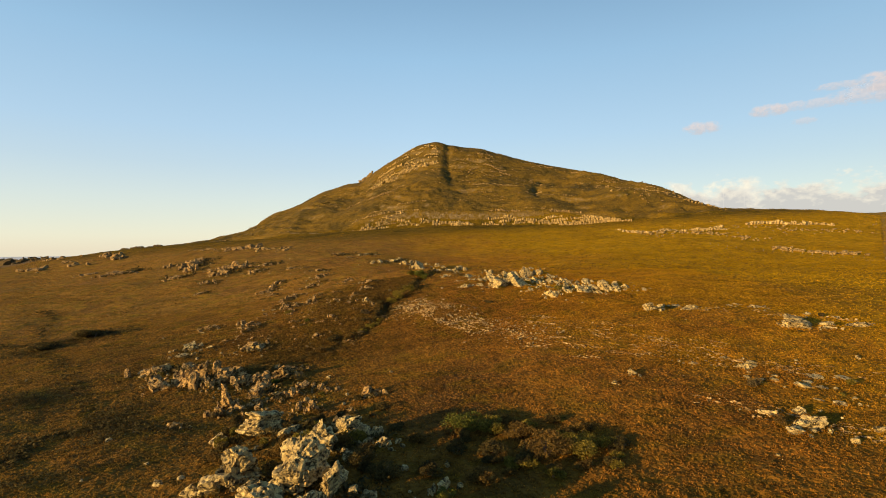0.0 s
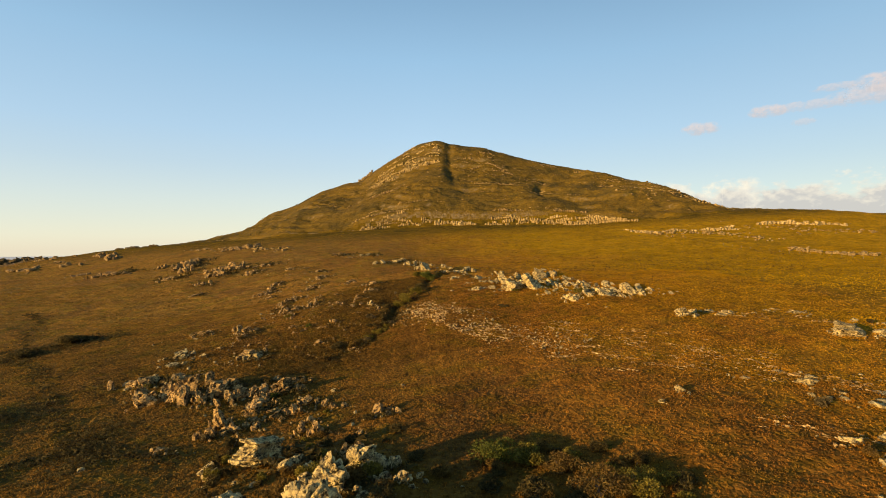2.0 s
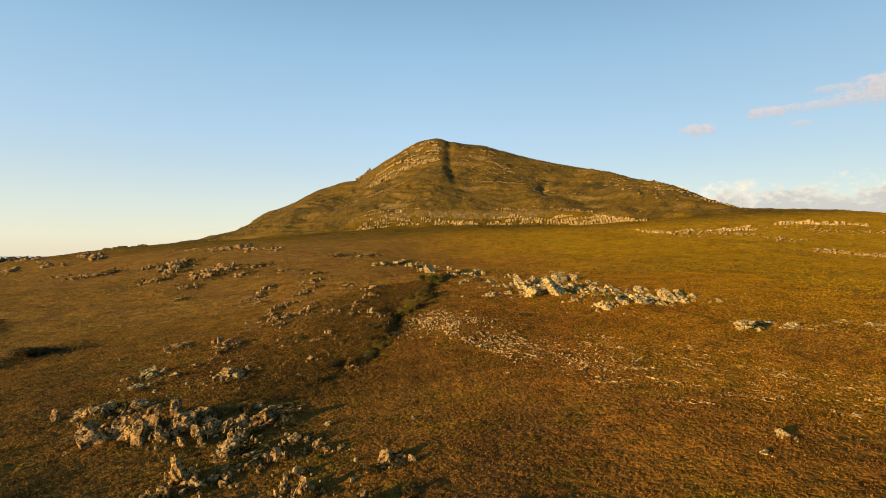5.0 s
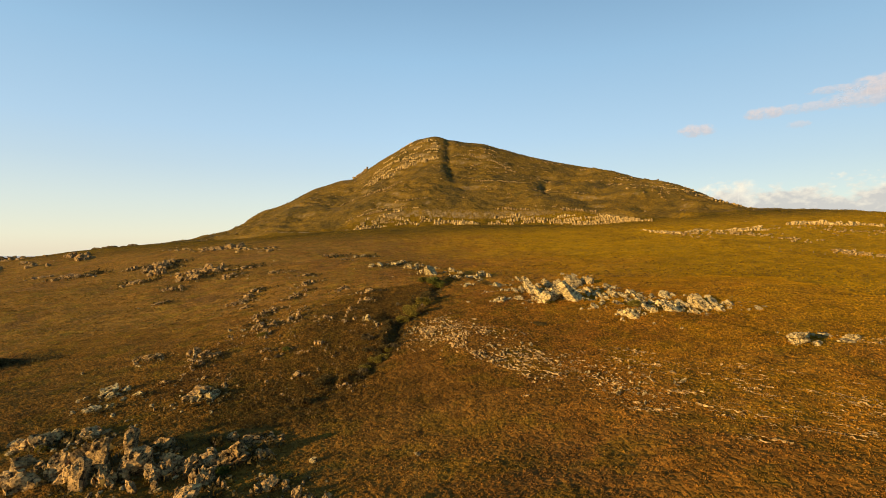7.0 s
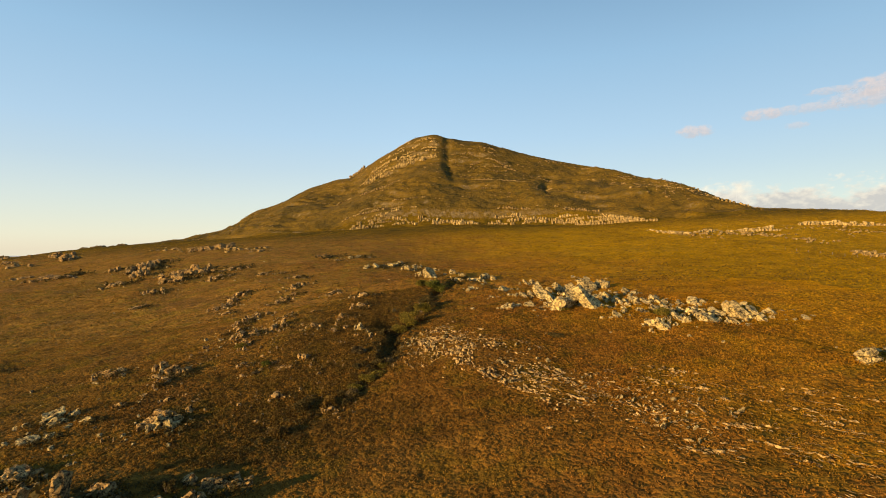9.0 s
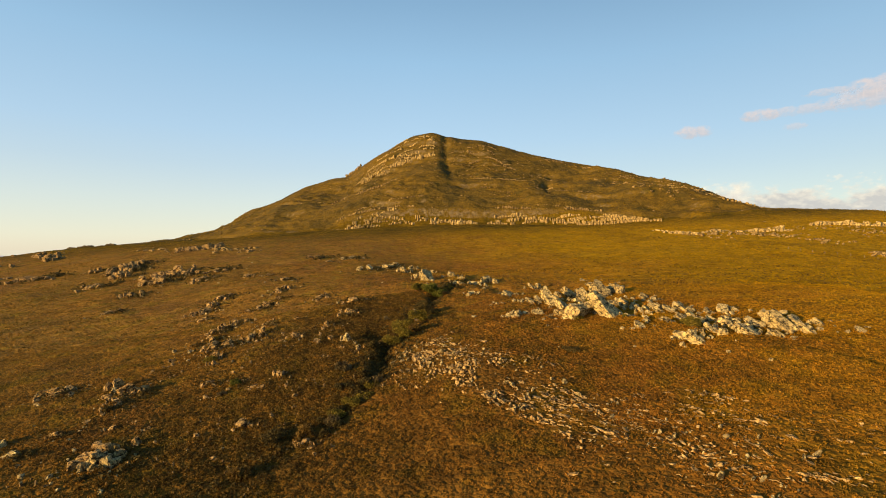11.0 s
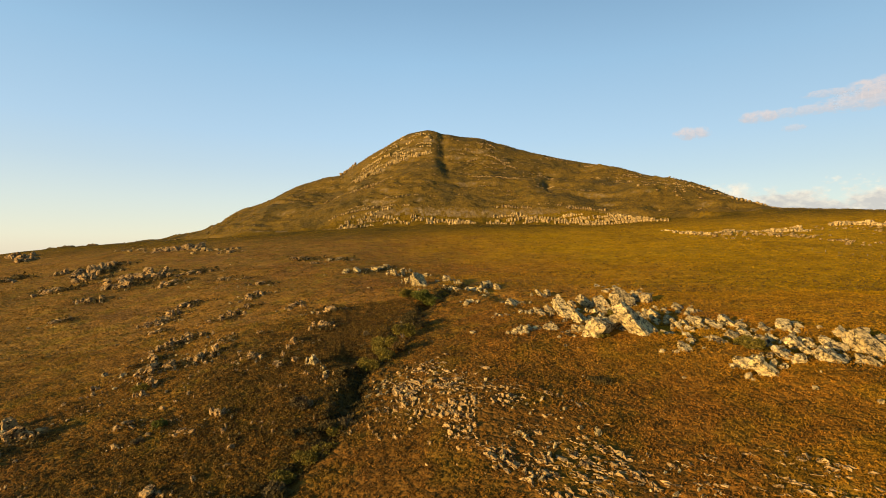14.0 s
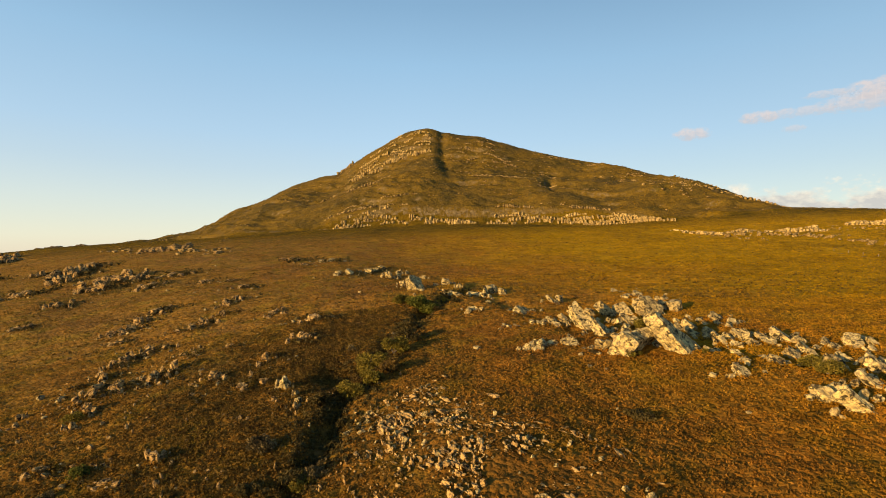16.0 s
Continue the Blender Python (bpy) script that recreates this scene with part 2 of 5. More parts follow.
# darker tint of the stone, so distant blocks don't come out near-white
HILL_STONE = material("darker hill rock", lambda t: mix(t, 1.0, stone_colour(t), (0.76, 0.68, 0.58), "MULTIPLY"), 0.95, (1.0, 0.3, 1.4, 6))
SCRUB = material("stream scrub", leaves((0.036, 0.031, 0.012), (0.080, 0.060, 0.018), (0.135, 0.098, 0.03), 2.5), 0.85)
GREEN = material("green bush leaves", leaves((0.05, 0.060, 0.012), (0.10, 0.107, 0.016), (0.165, 0.15, 0.024)), 0.8)
OLIVE = material("olive bush leaves", leaves((0.085, 0.075, 0.012), (0.165, 0.13, 0.018), (0.25, 0.185, 0.03)), 0.8)
BROWN = material("rusty bush leaves", leaves((0.06, 0.04, 0.012), (0.14, 0.085, 0.02), (0.22, 0.14, 0.03)), 0.85)
GREY_BUSH = material("grey dry bush", leaves((0.065, 0.05, 0.022), (0.135, 0.10, 0.042), (0.20, 0.155, 0.07)), 0.9)
DULL = material("dull brown scrub", leaves((0.078, 0.048, 0.014), (0.122, 0.075, 0.018), (0.16, 0.098, 0.022), 3.0), 0.9)
for m in (SHRUB, SCRUB, GREEN, OLIVE, BROWN, GREY_BUSH, DULL):
    thin(m, 0.5 if m is SHRUB else 0.35)
for m in (SHRUB, SHRUB_MASS, DULL):
    m.node_tree.nodes["Principled BSDF"].inputs["Specular IOR Level"].default_value = 0.03
BARK = material("bark", lambda t: ramp(t, noise_of(t, 0.1, 4), (0.3, (0.05, 0.04, 0.03)), (0.7, (0.16, 0.13, 0.1))), 0.9)
TRACK = material("gravel track", lambda t: ramp(t, noise_of(t, 0.8, 5, 0.7), (0.3, (0.11, 0.08, 0.035)), (0.7, (0.18, 0.135, 0.06))), 0.95)
# pale warm grey: the distance haze is put into the water's colour
SEA = material("hazed sea water", lambda t: ramp(t, noise_of(t, 160, 4, 0.6, 0, (1, 0.3, 1)), (0.3, (0.66, 0.60, 0.52)), (0.7, (0.72, 0.66, 0.57))), 0.5)
SEA.node_tree.nodes["Principled BSDF"].inputs["Specular IOR Level"].default_value = 0.1
WOOD = material("grey fence wood", lambda t: ramp(t, noise_of(t, 0.3, 4), (0.3, (0.16, 0.13, 0.10)), (0.7, (0.32, 0.28, 0.22))), 0.9)


# ---------------------------------------------------------------- the lie of the land
def lattice(ix, iy, seed):
    h = (ix.astype(np.int64) * 374761393 + iy.astype(np.int64) * 668265263 + seed * 144664571) & 0x7FFFFFFF
    h = ((h ^ (h >> 13)) * 1274126177) & 0x7FFFFFFF
    return ((h ^ (h >> 16)) & 0xFFFF) / 32767.5 - 1.0


def vnoise(x, y, seed=0):
    """Smooth value noise, -1 to 1, of arrays."""
    x, y = np.asarray(x, float), np.asarray(y, float)
    ix, iy = np.floor(x), np.floor(y)
    fx, fy = x - ix, y - iy
    fx, fy = fx * fx * fx * (fx * (fx * 6 - 15) + 10), fy * fy * fy * (fy * (fy * 6 - 15) + 10)
    a, b = lattice(ix, iy, seed), lattice(ix + 1, iy, seed)
    c, d = lattice(ix, iy + 1, seed), lattice(ix + 1, iy + 1, seed)
    return (a * (1 - fx) + b * fx) * (1 - fy) + (c * (1 - fx) + d * fx) * fy


def fbm(x, y, size, octaves=3, seed=0):
    out, amp, total = 0.0, 1.0, 0.0
    for k in range(octaves):
        out = out + amp * vnoise(np.asarray(x) / size + 17.3 * k, np.asarray(y) / size - 9.1 * k, seed + k)
        total, amp, size = total + amp, amp * 0.5, size * 0.47
    return out / total


def smooth(a, b, v):
    s = np.clip((np.asarray(v, float) - a) / (b - a), 0, 1)
    return s * s * (3 - 2 * s)


def cardinal(knots, v):
    """The weights of a natural cubic spline's knots at each v."""
    n, h = len(knots), np.diff(knots)
    a, b = np.eye(n), np.zeros((n, n))
    for i in range(1, n - 1):
        a[i, i - 1:i + 2] = h[i - 1], 2 * (h[i - 1] + h[i]), h[i]
        b[i, i - 1:i + 2] = 6 / h[i - 1], -6 / h[i - 1] - 6 / h[i], 6 / h[i]
    bend = np.linalg.solve(a, b)
    v = np.clip(v, knots[0], knots[-1])
    i = np.clip(np.searchsorted(knots, v) - 1, 0, n - 2)
    d, e, g = v - knots[i], knots[i + 1] - v, h[i]
    w = bend[i] * ((e ** 3 / g - e * g) / 6)[:, None] + bend[i + 1] * ((d ** 3 / g - d * g) / 6)[:, None]
    w[np.arange(len(v)), i] += e / g
    w[np.arange(len(v)), i + 1] += d / g
    return w


def along(points, x, y):
    """The distance of x, y from a line of points, how far along it that is (0 to 1), and on which side (left is +)."""
    best = np.full(np.shape(x), 1e9)
    at, side = np.zeros(np.shape(x)), np.zeros(np.shape(x))
    for i, ((x0, y0), (x1, y1)) in enumerate(zip(points, points[1:])):
        dx, dy = x1 - x0, y1 - y0
        s = np.clip(((x - x0) * dx + (y - y0) * dy) / (dx * dx + dy * dy), 0, 1)
        far = np.hypot(x - x0 - s * dx, y - y0 - s * dy)
        near = far < best
        cross = dx * (y - y0) - dy * (x - x0)
        best, at = np.where(near, far, best), np.where(near, (i + s) / (len(points) - 1), at)
        side = np.where(near, np.sign(cross), side)
    return best, at, side


PLAN_X = np.array([-420, -240, -130, -70, -25, 20, 65, 110, 170, 260, 420])
PLAN_Y = np.array([-60, 25, 65, 105, 150, 220, 310, 440, 600])
PLAN_Z = np.array([
    [-45.5, -38.5, -33.1, -30.1, -28.6, -27.9, -27.7, -27.8, -27.4, -26.2, -22.6],
    [-40.8, -35.5, -31.1, -28.1, -26.2, -24.2, -22.7, -21.8, -20.8, -20.1, -16.1],
    [-38.4, -34.2, -30.7, -27.6, -26.9, -21.4, -17.2, -16.3, -16.7, -17.0, -12.8],
    [-35.9, -32.6, -29.8, -25.4, -21.0, -16.3, -11.6, -11.4, -12.7, -14.1, -9.2],
    [-33.0, -30.3, -27.4, -21.5, -14.5, -10.6, -8.8, -8.3, -9.2, -10.9, -4.9],
    [-28.0, -26.0, -18.8, -11.7, -7.5, -7.8, -5.9, -4.1, -3.5, -4.4, 2.4],
    [-22.0, -19.8, -4.0, 2.3, 4.2, 5.0, 5.6, 7.0, 11.5, 14.8, 13.1],
    [-22.0, 1.0, 8.9, 14.3, 17.3, 19.7, 20.7, 20.6, 22.2, 34.9, 35.7],
    [-24.0, 1.0, 6.0, 13.0, 17.0, 19.0, 21.0, 21.0, 24.0, 36.0, 38.0]
])

# The hill: its foot, and its crest with the height that it has there.
CREST_X = [-430, -288, -228, -209, -196, -186, -176, -169, -160, -149, -136, -122, -95, -81, -70, -66, -60, -50, -40, -28, -15, 2, 22, 39, 55, 75, 107, 132, 169, 200, 227, 244, 253, 263, 272, 285, 325, 412, 532]
CREST_Y = [590, 590, 640, 643, 645, 645, 645, 645, 645, 645, 645, 645, 645, 645, 645, 645, 644, 642, 640, 638, 635, 632, 628, 624, 620, 615, 607, 600, 590, 565, 540, 500, 475, 454, 440, 440, 440, 440, 455]
CREST_Z = [-45.0, -10.3, 19.4, 26.3, 38.9, 45.1, 49.4, 50.7, 54.2, 58.9, 67.4, 75.2, 83.3, 85.2, 87.7, 91.8, 97.7, 103.6, 110.4, 117.3, 125.1, 133.1, 137.0, 132.4, 128.1, 125.4, 114.8, 107.7, 98.7, 88.4, 76.5, 64.9, 55.5, 43.8, 36.0, 36.4, 35.0, 31.0, 35.0]
FOOT_X = [-300, -190, -120, 0, 60, 130, 180, 240, 300, 420]
FOOT_Y = [520, 480, 446, 440, 436, 426, 405, 390, 380, 360]
# How the face rises: cliff at the foot, slope, bench, the crags under the top.
FACE_S = [0, 0.03, 0.06, 0.2, 0.32, 0.36, 0.5, 0.66, 0.70, 0.78, 0.86, 0.94, 1.0]
FACE_F = [0, 0.05, 0.12, 0.24, 0.36, 0.42, 0.53, 0.64, 0.70, 0.80, 0.91, 0.975, 1.0]
STREAM = [(19, 188), (14, 172), (9, 161), (4, 152), (1.5, 143), (-1, 134), (-4.5, 125), (-5.8, 115), (-6.2, 107), (-8, 99), (-12.5, 91), (-19, 83), (-30, 72)]
STREAM_AT = [0, 0.1, 0.2, 0.35, 0.5, 0.62, 0.75, 0.85, 1]
STREAM_DEEP = [0.2, 1.2, 1.6, 0.9, 1.3, 1.3, 0.9, 0.3, 0]
LEDGE = [(95, 62), (83, 69), (66, 79), (57, 84), (50, 97), (38, 117), (24, 130), (12, 168), (2, 173), (-22, 182)]
GULLIES = [([(37, 622), (36, 595), (34.5, 552), (35, 520), (36, 500)], 4.2, 5), ([(142, 545), (127, 512), (118, 484), (120, 470)], 2.8, 4.5), ([(-176, 590), (-186, 560), (-190, 520)], 5, 6)]



def hill(x, y, ground_z):
    """How far the hill stands over the plain, the place on its face (0 foot, 1 crest) and its face's shape."""
    wob = 5 * fbm(x, y, 60, 2, 31)
    foot = np.interp(x, FOOT_X, FOOT_Y) + wob
    crest = np.interp(x, CREST_X, CREST_Y)
    top = np.interp(x, CREST_X, CREST_Z)
    # rounded joints between the crest's stations
    top = 0.5 * top + 0.25 * (np.interp(x - 4, CREST_X, CREST_Z) + np.interp(x + 4, CREST_X, CREST_Z))
    s = (y - foot) / np.maximum(crest - foot, 20)
    base = plain(x, np.minimum(y, foot))
    f = np.interp(s, FACE_S, FACE_F)
    # no cliff at the foot beside the rock bands
    f = f + (np.interp(s, [0, 0.32], [0, 0.36]) - f) * (s < 0.32) * (1 - smooth(-75, -45, x) * smooth(195, 165, x))
    rise = np.maximum(top - base, 0)
    up = rise * f
    behind = np.maximum(y - crest, 0)
    up = np.where(s > 1, rise - 0.10 * behind - 0.0022 * behind ** 2, up)
    z = base + up
    on = (s > 0) & (rise > 0)
    return np.where(on, z, ground_z), np.where(on, s, 0.0), rise


def plain(x, y):
    x, y = np.asarray(x, float), np.asarray(y, float)
    shape = np.broadcast(x, y).shape
    x, y = np.broadcast_to(x, shape).ravel(), np.broadcast_to(y, shape).ravel()
    z = np.empty(len(x))
    for i in range(0, len(x), 100000):
        s = slice(i, i + 100000)
        z[s] = np.einsum("ni,ij,nj->n", cardinal(PLAN_Y, y[s]), PLAN_Z, cardinal(PLAN_X, x[s]))
    return z.reshape(shape)


def land(x, y, detail=True):
    """The height of the ground, for arrays x and y."""
    x, y = np.asarray(x, float), np.asarray(y, float)
    z = plain(x, y)
    # the stream's cut, deep between its banks and fading below
    d, at, side = along(STREAM, x, y)
    d = np.maximum(d + 1.5 * fbm(x, y, 5, 3, 7), 0)
    depth = np.interp(at, STREAM_AT, STREAM_DEEP) * (1 + 0.5 * fbm(x, y, 9, 2, 9))
    wide = np.where(side > 0, 1.5, 1.2)
    z = z - depth * np.exp(-(np.abs(d) / wide) ** 1.8)
    z = z - 1.4 * np.exp(-(((x + 7.2) / 3.0) ** 2 + ((y - 124.5) / 5) ** 2))
    # the stony bank that swells beside the stream
    z = z + 1.6 * np.exp(-(((x - 9) / 11) ** 2 + ((y - 97) / 17) ** 2))
    z = z + 1.2 * np.exp(-(((x + 14) / 7) ** 2 + ((y - 33) / 10) ** 2))
    z = z + 1.7 * np.exp(-(((x - 2) / 24) ** 2 + ((y - 180) / 17) ** 2))
    # the mound of the near tor
    z = z + 1.2 * np.exp(-(((x + 11) / 7) ** 2 + ((y - 12) / 15) ** 2))
    # the rock ledge: the ground behind it lies higher
    d, at, side = along(LEDGE, x, y)
    z = z + 1.1 * smooth(-2.5, 2.5, d * side) * np.exp(-(d / 24) ** 2) - 0.5 * np.exp(-(d / 30) ** 2)
    z, s, rise = hill(x, y, z)
    # spurs that swell out of its foot, and a dent fitted to the camera's skyline
    for mx, my, rx, ry, up in ((-14, 478, 36, 26, 7.5), (112, 462, 52, 24, 5.5), (-192, 545, 24, 34, -5.5), (190, 455, 40, 30, 4.0)):
        z = z + np.where(s > 0, up * np.exp(-(((x - mx) / rx) ** 2 + ((y - my) / ry) ** 2)) * smooth(0, 0.06, s), 0)
    # gullies down the hill's face
    for line, deep, wide in GULLIES:
        d, at, side = along(line, x, y)
        z = z - np.where(s > 0, deep * np.exp(-(d / wide) ** 2) * np.sin(np.pi * np.clip(at * 0.9 + 0.05, 0, 1)) ** 0.6, 0)
    # ledges: the beds of rock break out as low cliffs, here and there
    bed = z + 0.02 * x + 2.5 * fbm(x, y, 45, 2, 41)
    for thick, amount, k in ((11.0, 0.42, 43), (5.2, 0.42, 47)):
        u = bed / thick - np.floor(bed / thick)
        show = smooth(0.0, 0.45, fbm(x, y, 26, 3, k)) * np.clip(rise / 40, 0, 1) * smooth(0.0, 0.05, s) * smooth(0.98, 0.75, s)
        z = z + np.where(s > 0, amount * show * thick * (smooth(0.62, 0.80, u) - u), 0)
    # past the shore the land drops under the sea
    out = smooth(700, 1150, y - 0.25 * x) * smooth(1500, 300, x)
    out = np.maximum(out, smooth(-620, -1100, x))
    z = z * (1 - out) - 75 * out
    z = z - 20 * smooth(640, 1000, y) * smooth(150, 350, x)
    if detail:
        z = z + 0.9 * fbm(x, y, 38, 2, 3) * smooth(-60, 60, y) + 0.18 * fbm(x, y, 9, 2, 11) + 0.6 * fbm(x, y, 18, 2, 13) * smooth(300, 200, y)
        z = z + np.where(s > 0, 4.6 * fbm(x, y, 38, 4, 21) * np.clip(rise / 40, 0, 1) * smooth(0, 0.15, s) * smooth(1.0, 0.8, s), 0)
        z = z + np.where(s > 0, 1.6 * np.abs(fbm(x, y, 11, 3, 25)) * smooth(0.02, 0.12, s) * smooth(1.0, 0.88, s), 0)
    return z


# ---------------------------------------------------------------- meshes
def mesh_of(name, verts, faces, mat, flat=True):
    """A mesh from arrays: verts (n, 3), faces (m, 3 or 4)."""
    verts, faces = np.asarray(verts, np.float32), np.asarray(faces, np.int32)
    me = bpy.data.meshes.new(name)
    k = faces.shape[1]
    me.vertices.add(len(verts))
    me.vertices.foreach_set("co", verts.ravel())
    me.loops.add(faces.size)
    me.loops.foreach_set("vertex_index", faces.ravel())
    me.polygons.add(len(faces))
    me.polygons.foreach_set("loop_start", np.arange(0, faces.size, k, dtype=np.int32))
    me.polygons.foreach_set("use_smooth", np.full(len(faces), not flat))
    me.update(calc_edges=True)
    me.materials.append(mat)
    return me


def part(name, me, parent, label=""):
    ob = new(name, me)
    ob.parent = parent
    return tagged(ob, label)


def spaced(stops):
    """Grid lines: (from, to, step) stretches, each running on from the last."""
    out = [stops[0][0]]
    for a, b, step in stops:
        n = max(1, round((b - a) / step))
        out += list(a + (b - a) * np.arange(1, n + 1) / n)
    return np.array(out)


# ---------------------------------------------------------------- ground and sea
gx = spaced([(-4800, -1200, 600), (-1200, -450, 50), (-450, -230, 4), (-230, -110, 1.9), (-110, 120, 1.8), (120, 300, 1.9), (300, 460, 5), (460, 1200, 60), (1200, 4800, 600)])
gy = spaced([(-4800, -1000, 600), (-1000, -100, 100), (-100, 8, 6), (8, 240, 2.1), (240, 420, 2.1), (420, 625, 1.3), (625, 720, 8), (720, 1300, 50), (1300, 4800, 500)])
X, Y = np.meshgrid(gx, gy)
Z = land(X, Y)
close = smooth(-140, -100, X) * smooth(150, 110, X) * smooth(0, 12, Y) * smooth(230, 180, Y)
Z = Z - 0.06 * close + 0.08 * vnoise(X / 4.3, Y / 4.3, 73) * smooth(900, 600, np.hypot(X, Y))
rows, cols = X.shape
idx = np.arange(rows * cols).reshape(rows, cols)
quads = np.stack([idx[:-1, :-1], idx[:-1, 1:], idx[1:, 1:], idx[1:, :-1]], -1).reshape(-1, 4)
ground = new("ground", mesh_of("ground", np.stack([X, Y, Z], -1).reshape(-1, 3), quads, GROUND, flat=False))
tagged(ground, "ochre and brown heath-covered slope rising to a rounded rocky hill", "ground", kind="structure")



def mat_rise(x, y):
    """How the closed heath swells over the ground, for arrays."""
    thin = 1 - 0.35 * smooth(0.15, 0.6, vnoise(x / 9, y / 7, 5))
    return thin * (0.45 * np.abs(vnoise(x / 1.1, y / 1.1, 61)) + 0.45 * np.abs(vnoise(x / 0.55, y / 0.55, 62)) + 0.75 * np.abs(vnoise(x / 2.9, y / 2.3, 63)) ** 1.3 - 0.15)


def canopy(name, x0, x1, y0, y1, step, reach, puff, label, hole=None):
    """The closed mass of low heath: a rough billowed sheet over the ground, within the wedge that lies open ahead."""
    rng = np.random.default_rng(int(y0))
    x, y = np.meshgrid(np.arange(x0, x1, step), np.arange(y0, y1, step))
    x, y = x + rng.uniform(-0.3, 0.3, x.shape) * step, y + rng.uniform(-0.3, 0.3, x.shape) * step
    z = land(x, y) + 0.08 * vnoise(x / 4.3, y / 4.3, 73)
    z += puff * (mat_rise(x, y) + 0.3 * rng.random(x.shape) ** 2) - 0.05
    n, m = x.shape
    i = np.arange(n * m).reshape(n, m)
    q = np.stack([i[:-1, :-1], i[:-1, 1:], i[1:, 1:], i[1:, :-1]], -1).reshape(-1, 4)
    qx, qy = x[:-1, :-1].ravel(), y[:-1, :-1].ravel()
    keep = np.abs(qx) < reach * (qy + 46)
    if hole:
        keep &= (np.abs(qx) > hole[0]) | (qy > hole[1])
    keep &= qy < np.interp(qx, FOOT_X, FOOT_Y) + 6
    q = q[keep]
    used, q = np.unique(q, return_inverse=True)
    v = np.stack([x, y, z], -1).reshape(-1, 3)[used]
    return tagged(new(name, mesh_of(name, v, q.reshape(-1, 4), SHRUB_MASS, False)), label, "heath", kind="stuff")


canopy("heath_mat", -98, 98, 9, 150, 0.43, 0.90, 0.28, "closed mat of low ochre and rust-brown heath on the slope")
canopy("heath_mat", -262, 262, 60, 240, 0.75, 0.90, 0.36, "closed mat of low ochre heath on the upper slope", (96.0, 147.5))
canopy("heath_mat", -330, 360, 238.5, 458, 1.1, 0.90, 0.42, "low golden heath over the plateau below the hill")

ring = np.array([(4930 * math.cos(a), 4930 * math.sin(a), -46.0) for a in np.linspace(0, 2 * math.pi, 97)[:-1]])
sea = new("water", mesh_of("sea", np.vstack([ring, [[0, 0, -46.0]]]), [(i, (i + 1) % 96, 96) for i in range(96)], SEA))
tagged(sea, "flat pale sea with the horizon's haze put into its colour", "sea", kind="structure")


def height(x, y):
    return float(land(np.array([x]), np.array([y]))[0])


# ---------------------------------------------------------------- rocks
def rock_mesh(name, seed, subdivisions, cuts=6, rugged=1.0, stone=STONE, slab=False):
    """An angular block about 1 m across: split along three joint planes and a few oblique ones, then broken in layers and pitted."""
    rng = random.Random(seed)
    bm = bmesh.new()
    bmesh.ops.create_icosphere(bm, subdivisions=subdivisions, radius=1)
    planes = []
    turn = Euler((rng.uniform(-0.35, 0.35), rng.uniform(-0.35, 0.35), rng.uniform(0, 3))).to_matrix()
    for axis in range(3):
        for way in (-1, 1):
            n = Vector((rng.gauss(0, 0.16), rng.gauss(0, 0.16), rng.gauss(0, 0.16)))
            n[axis] += way
            planes.append((turn @ n.normalized(), rng.uniform(0.42, 0.66)))
    if slab:
        # a plank of a bed: two even faces, steep broken sides
        planes = [(Vector((rng.gauss(0, 0.06), rng.gauss(0, 0.06), way)).normalized(), 0.40) for way in (-1, 1)]
    for _ in range(cuts):
        n = Vector((rng.gauss(0, 1), rng.gauss(0, 1), rng.gauss(0, 0.25 if slab else 0.9))).normalized()
        planes.append((n, rng.uniform(0.48, 0.74)))
    off = Vector((rng.uniform(-50, 50), rng.uniform(-50, 50), rng.uniform(-50, 50)))
    tilt = turn @ Vector((0, 0, 1))
    for v in bm.verts:
        d = v.co.normalized()
        r = 1.0
        for n, far in planes:
            c = d.dot(n)
            if c > 0.05:
                r = min(r, far / c)
        p = d * r
        # beds that step in and out, with a seam between them
        h = p.dot(tilt) * 4.6 + 0.35 * noise.noise(p * 1.6 + off)
        step = h - math.floor(h)
        flank = d - tilt * d.dot(tilt)
        p -= flank * rugged * (0.09 * noise.cell(Vector((math.floor(h), 3.3, 0)) + off) + (0.035 if step < 0.14 else 0))
        # chips broken off along flat faces, at two sizes, and cracks between
        q = p.copy()
        for size, deep in ((2.2, 0.09), (5.0, 0.045)):
            near = noise.voronoi(q * size + off)[1]
            p -= d * rugged * deep * (0.5 + 0.5 * noise.cell(near[0] * 9.7))
        p += d * rugged * (0.09 * noise.fractal(q * 1.7 + off, 0.9, 2.0, 4) - 0.05 * max(0, noise.noise(q * 4.3 + off)))
        v.co = p * 0.78
    # to 1 m in each direction
    low = [min(v.co[k] for v in bm.verts) for k in range(3)]
    high = [max(v.co[k] for v in bm.verts) for k in range(3)]
    for v in bm.verts:
        v.co = [(v.co[k] - 0.5 * (low[k] + high[k])) / (high[k] - low[k]) for k in range(3)]
    me = bpy.data.meshes.new(name)
    bm.to_mesh(me)
    bm.free()
    me.materials.append(stone)
    return me


BIG = [rock_mesh("boulder", 100 + k, 5, 9, 1.45) for k in range(10)]
SLAB = [rock_mesh("slab", 150 + k, 5, 10, 0.75, STONE, True) for k in range(10)]
SLAB_LESS = [rock_mesh("slab", 150 + k, 4, 10, 0.75, STONE, True) for k in range(10)]
MID = [rock_mesh("rock", 200 + k, 4, 8, 1.25) for k in range(12)]
LESS = [rock_mesh("rock", 250 + k, 3, 5) for k in range(12)]
DULL_MID = [rock_mesh("rock", 220 + k, 4, 8, 1.5, DULL_STONE) for k in range(12)]
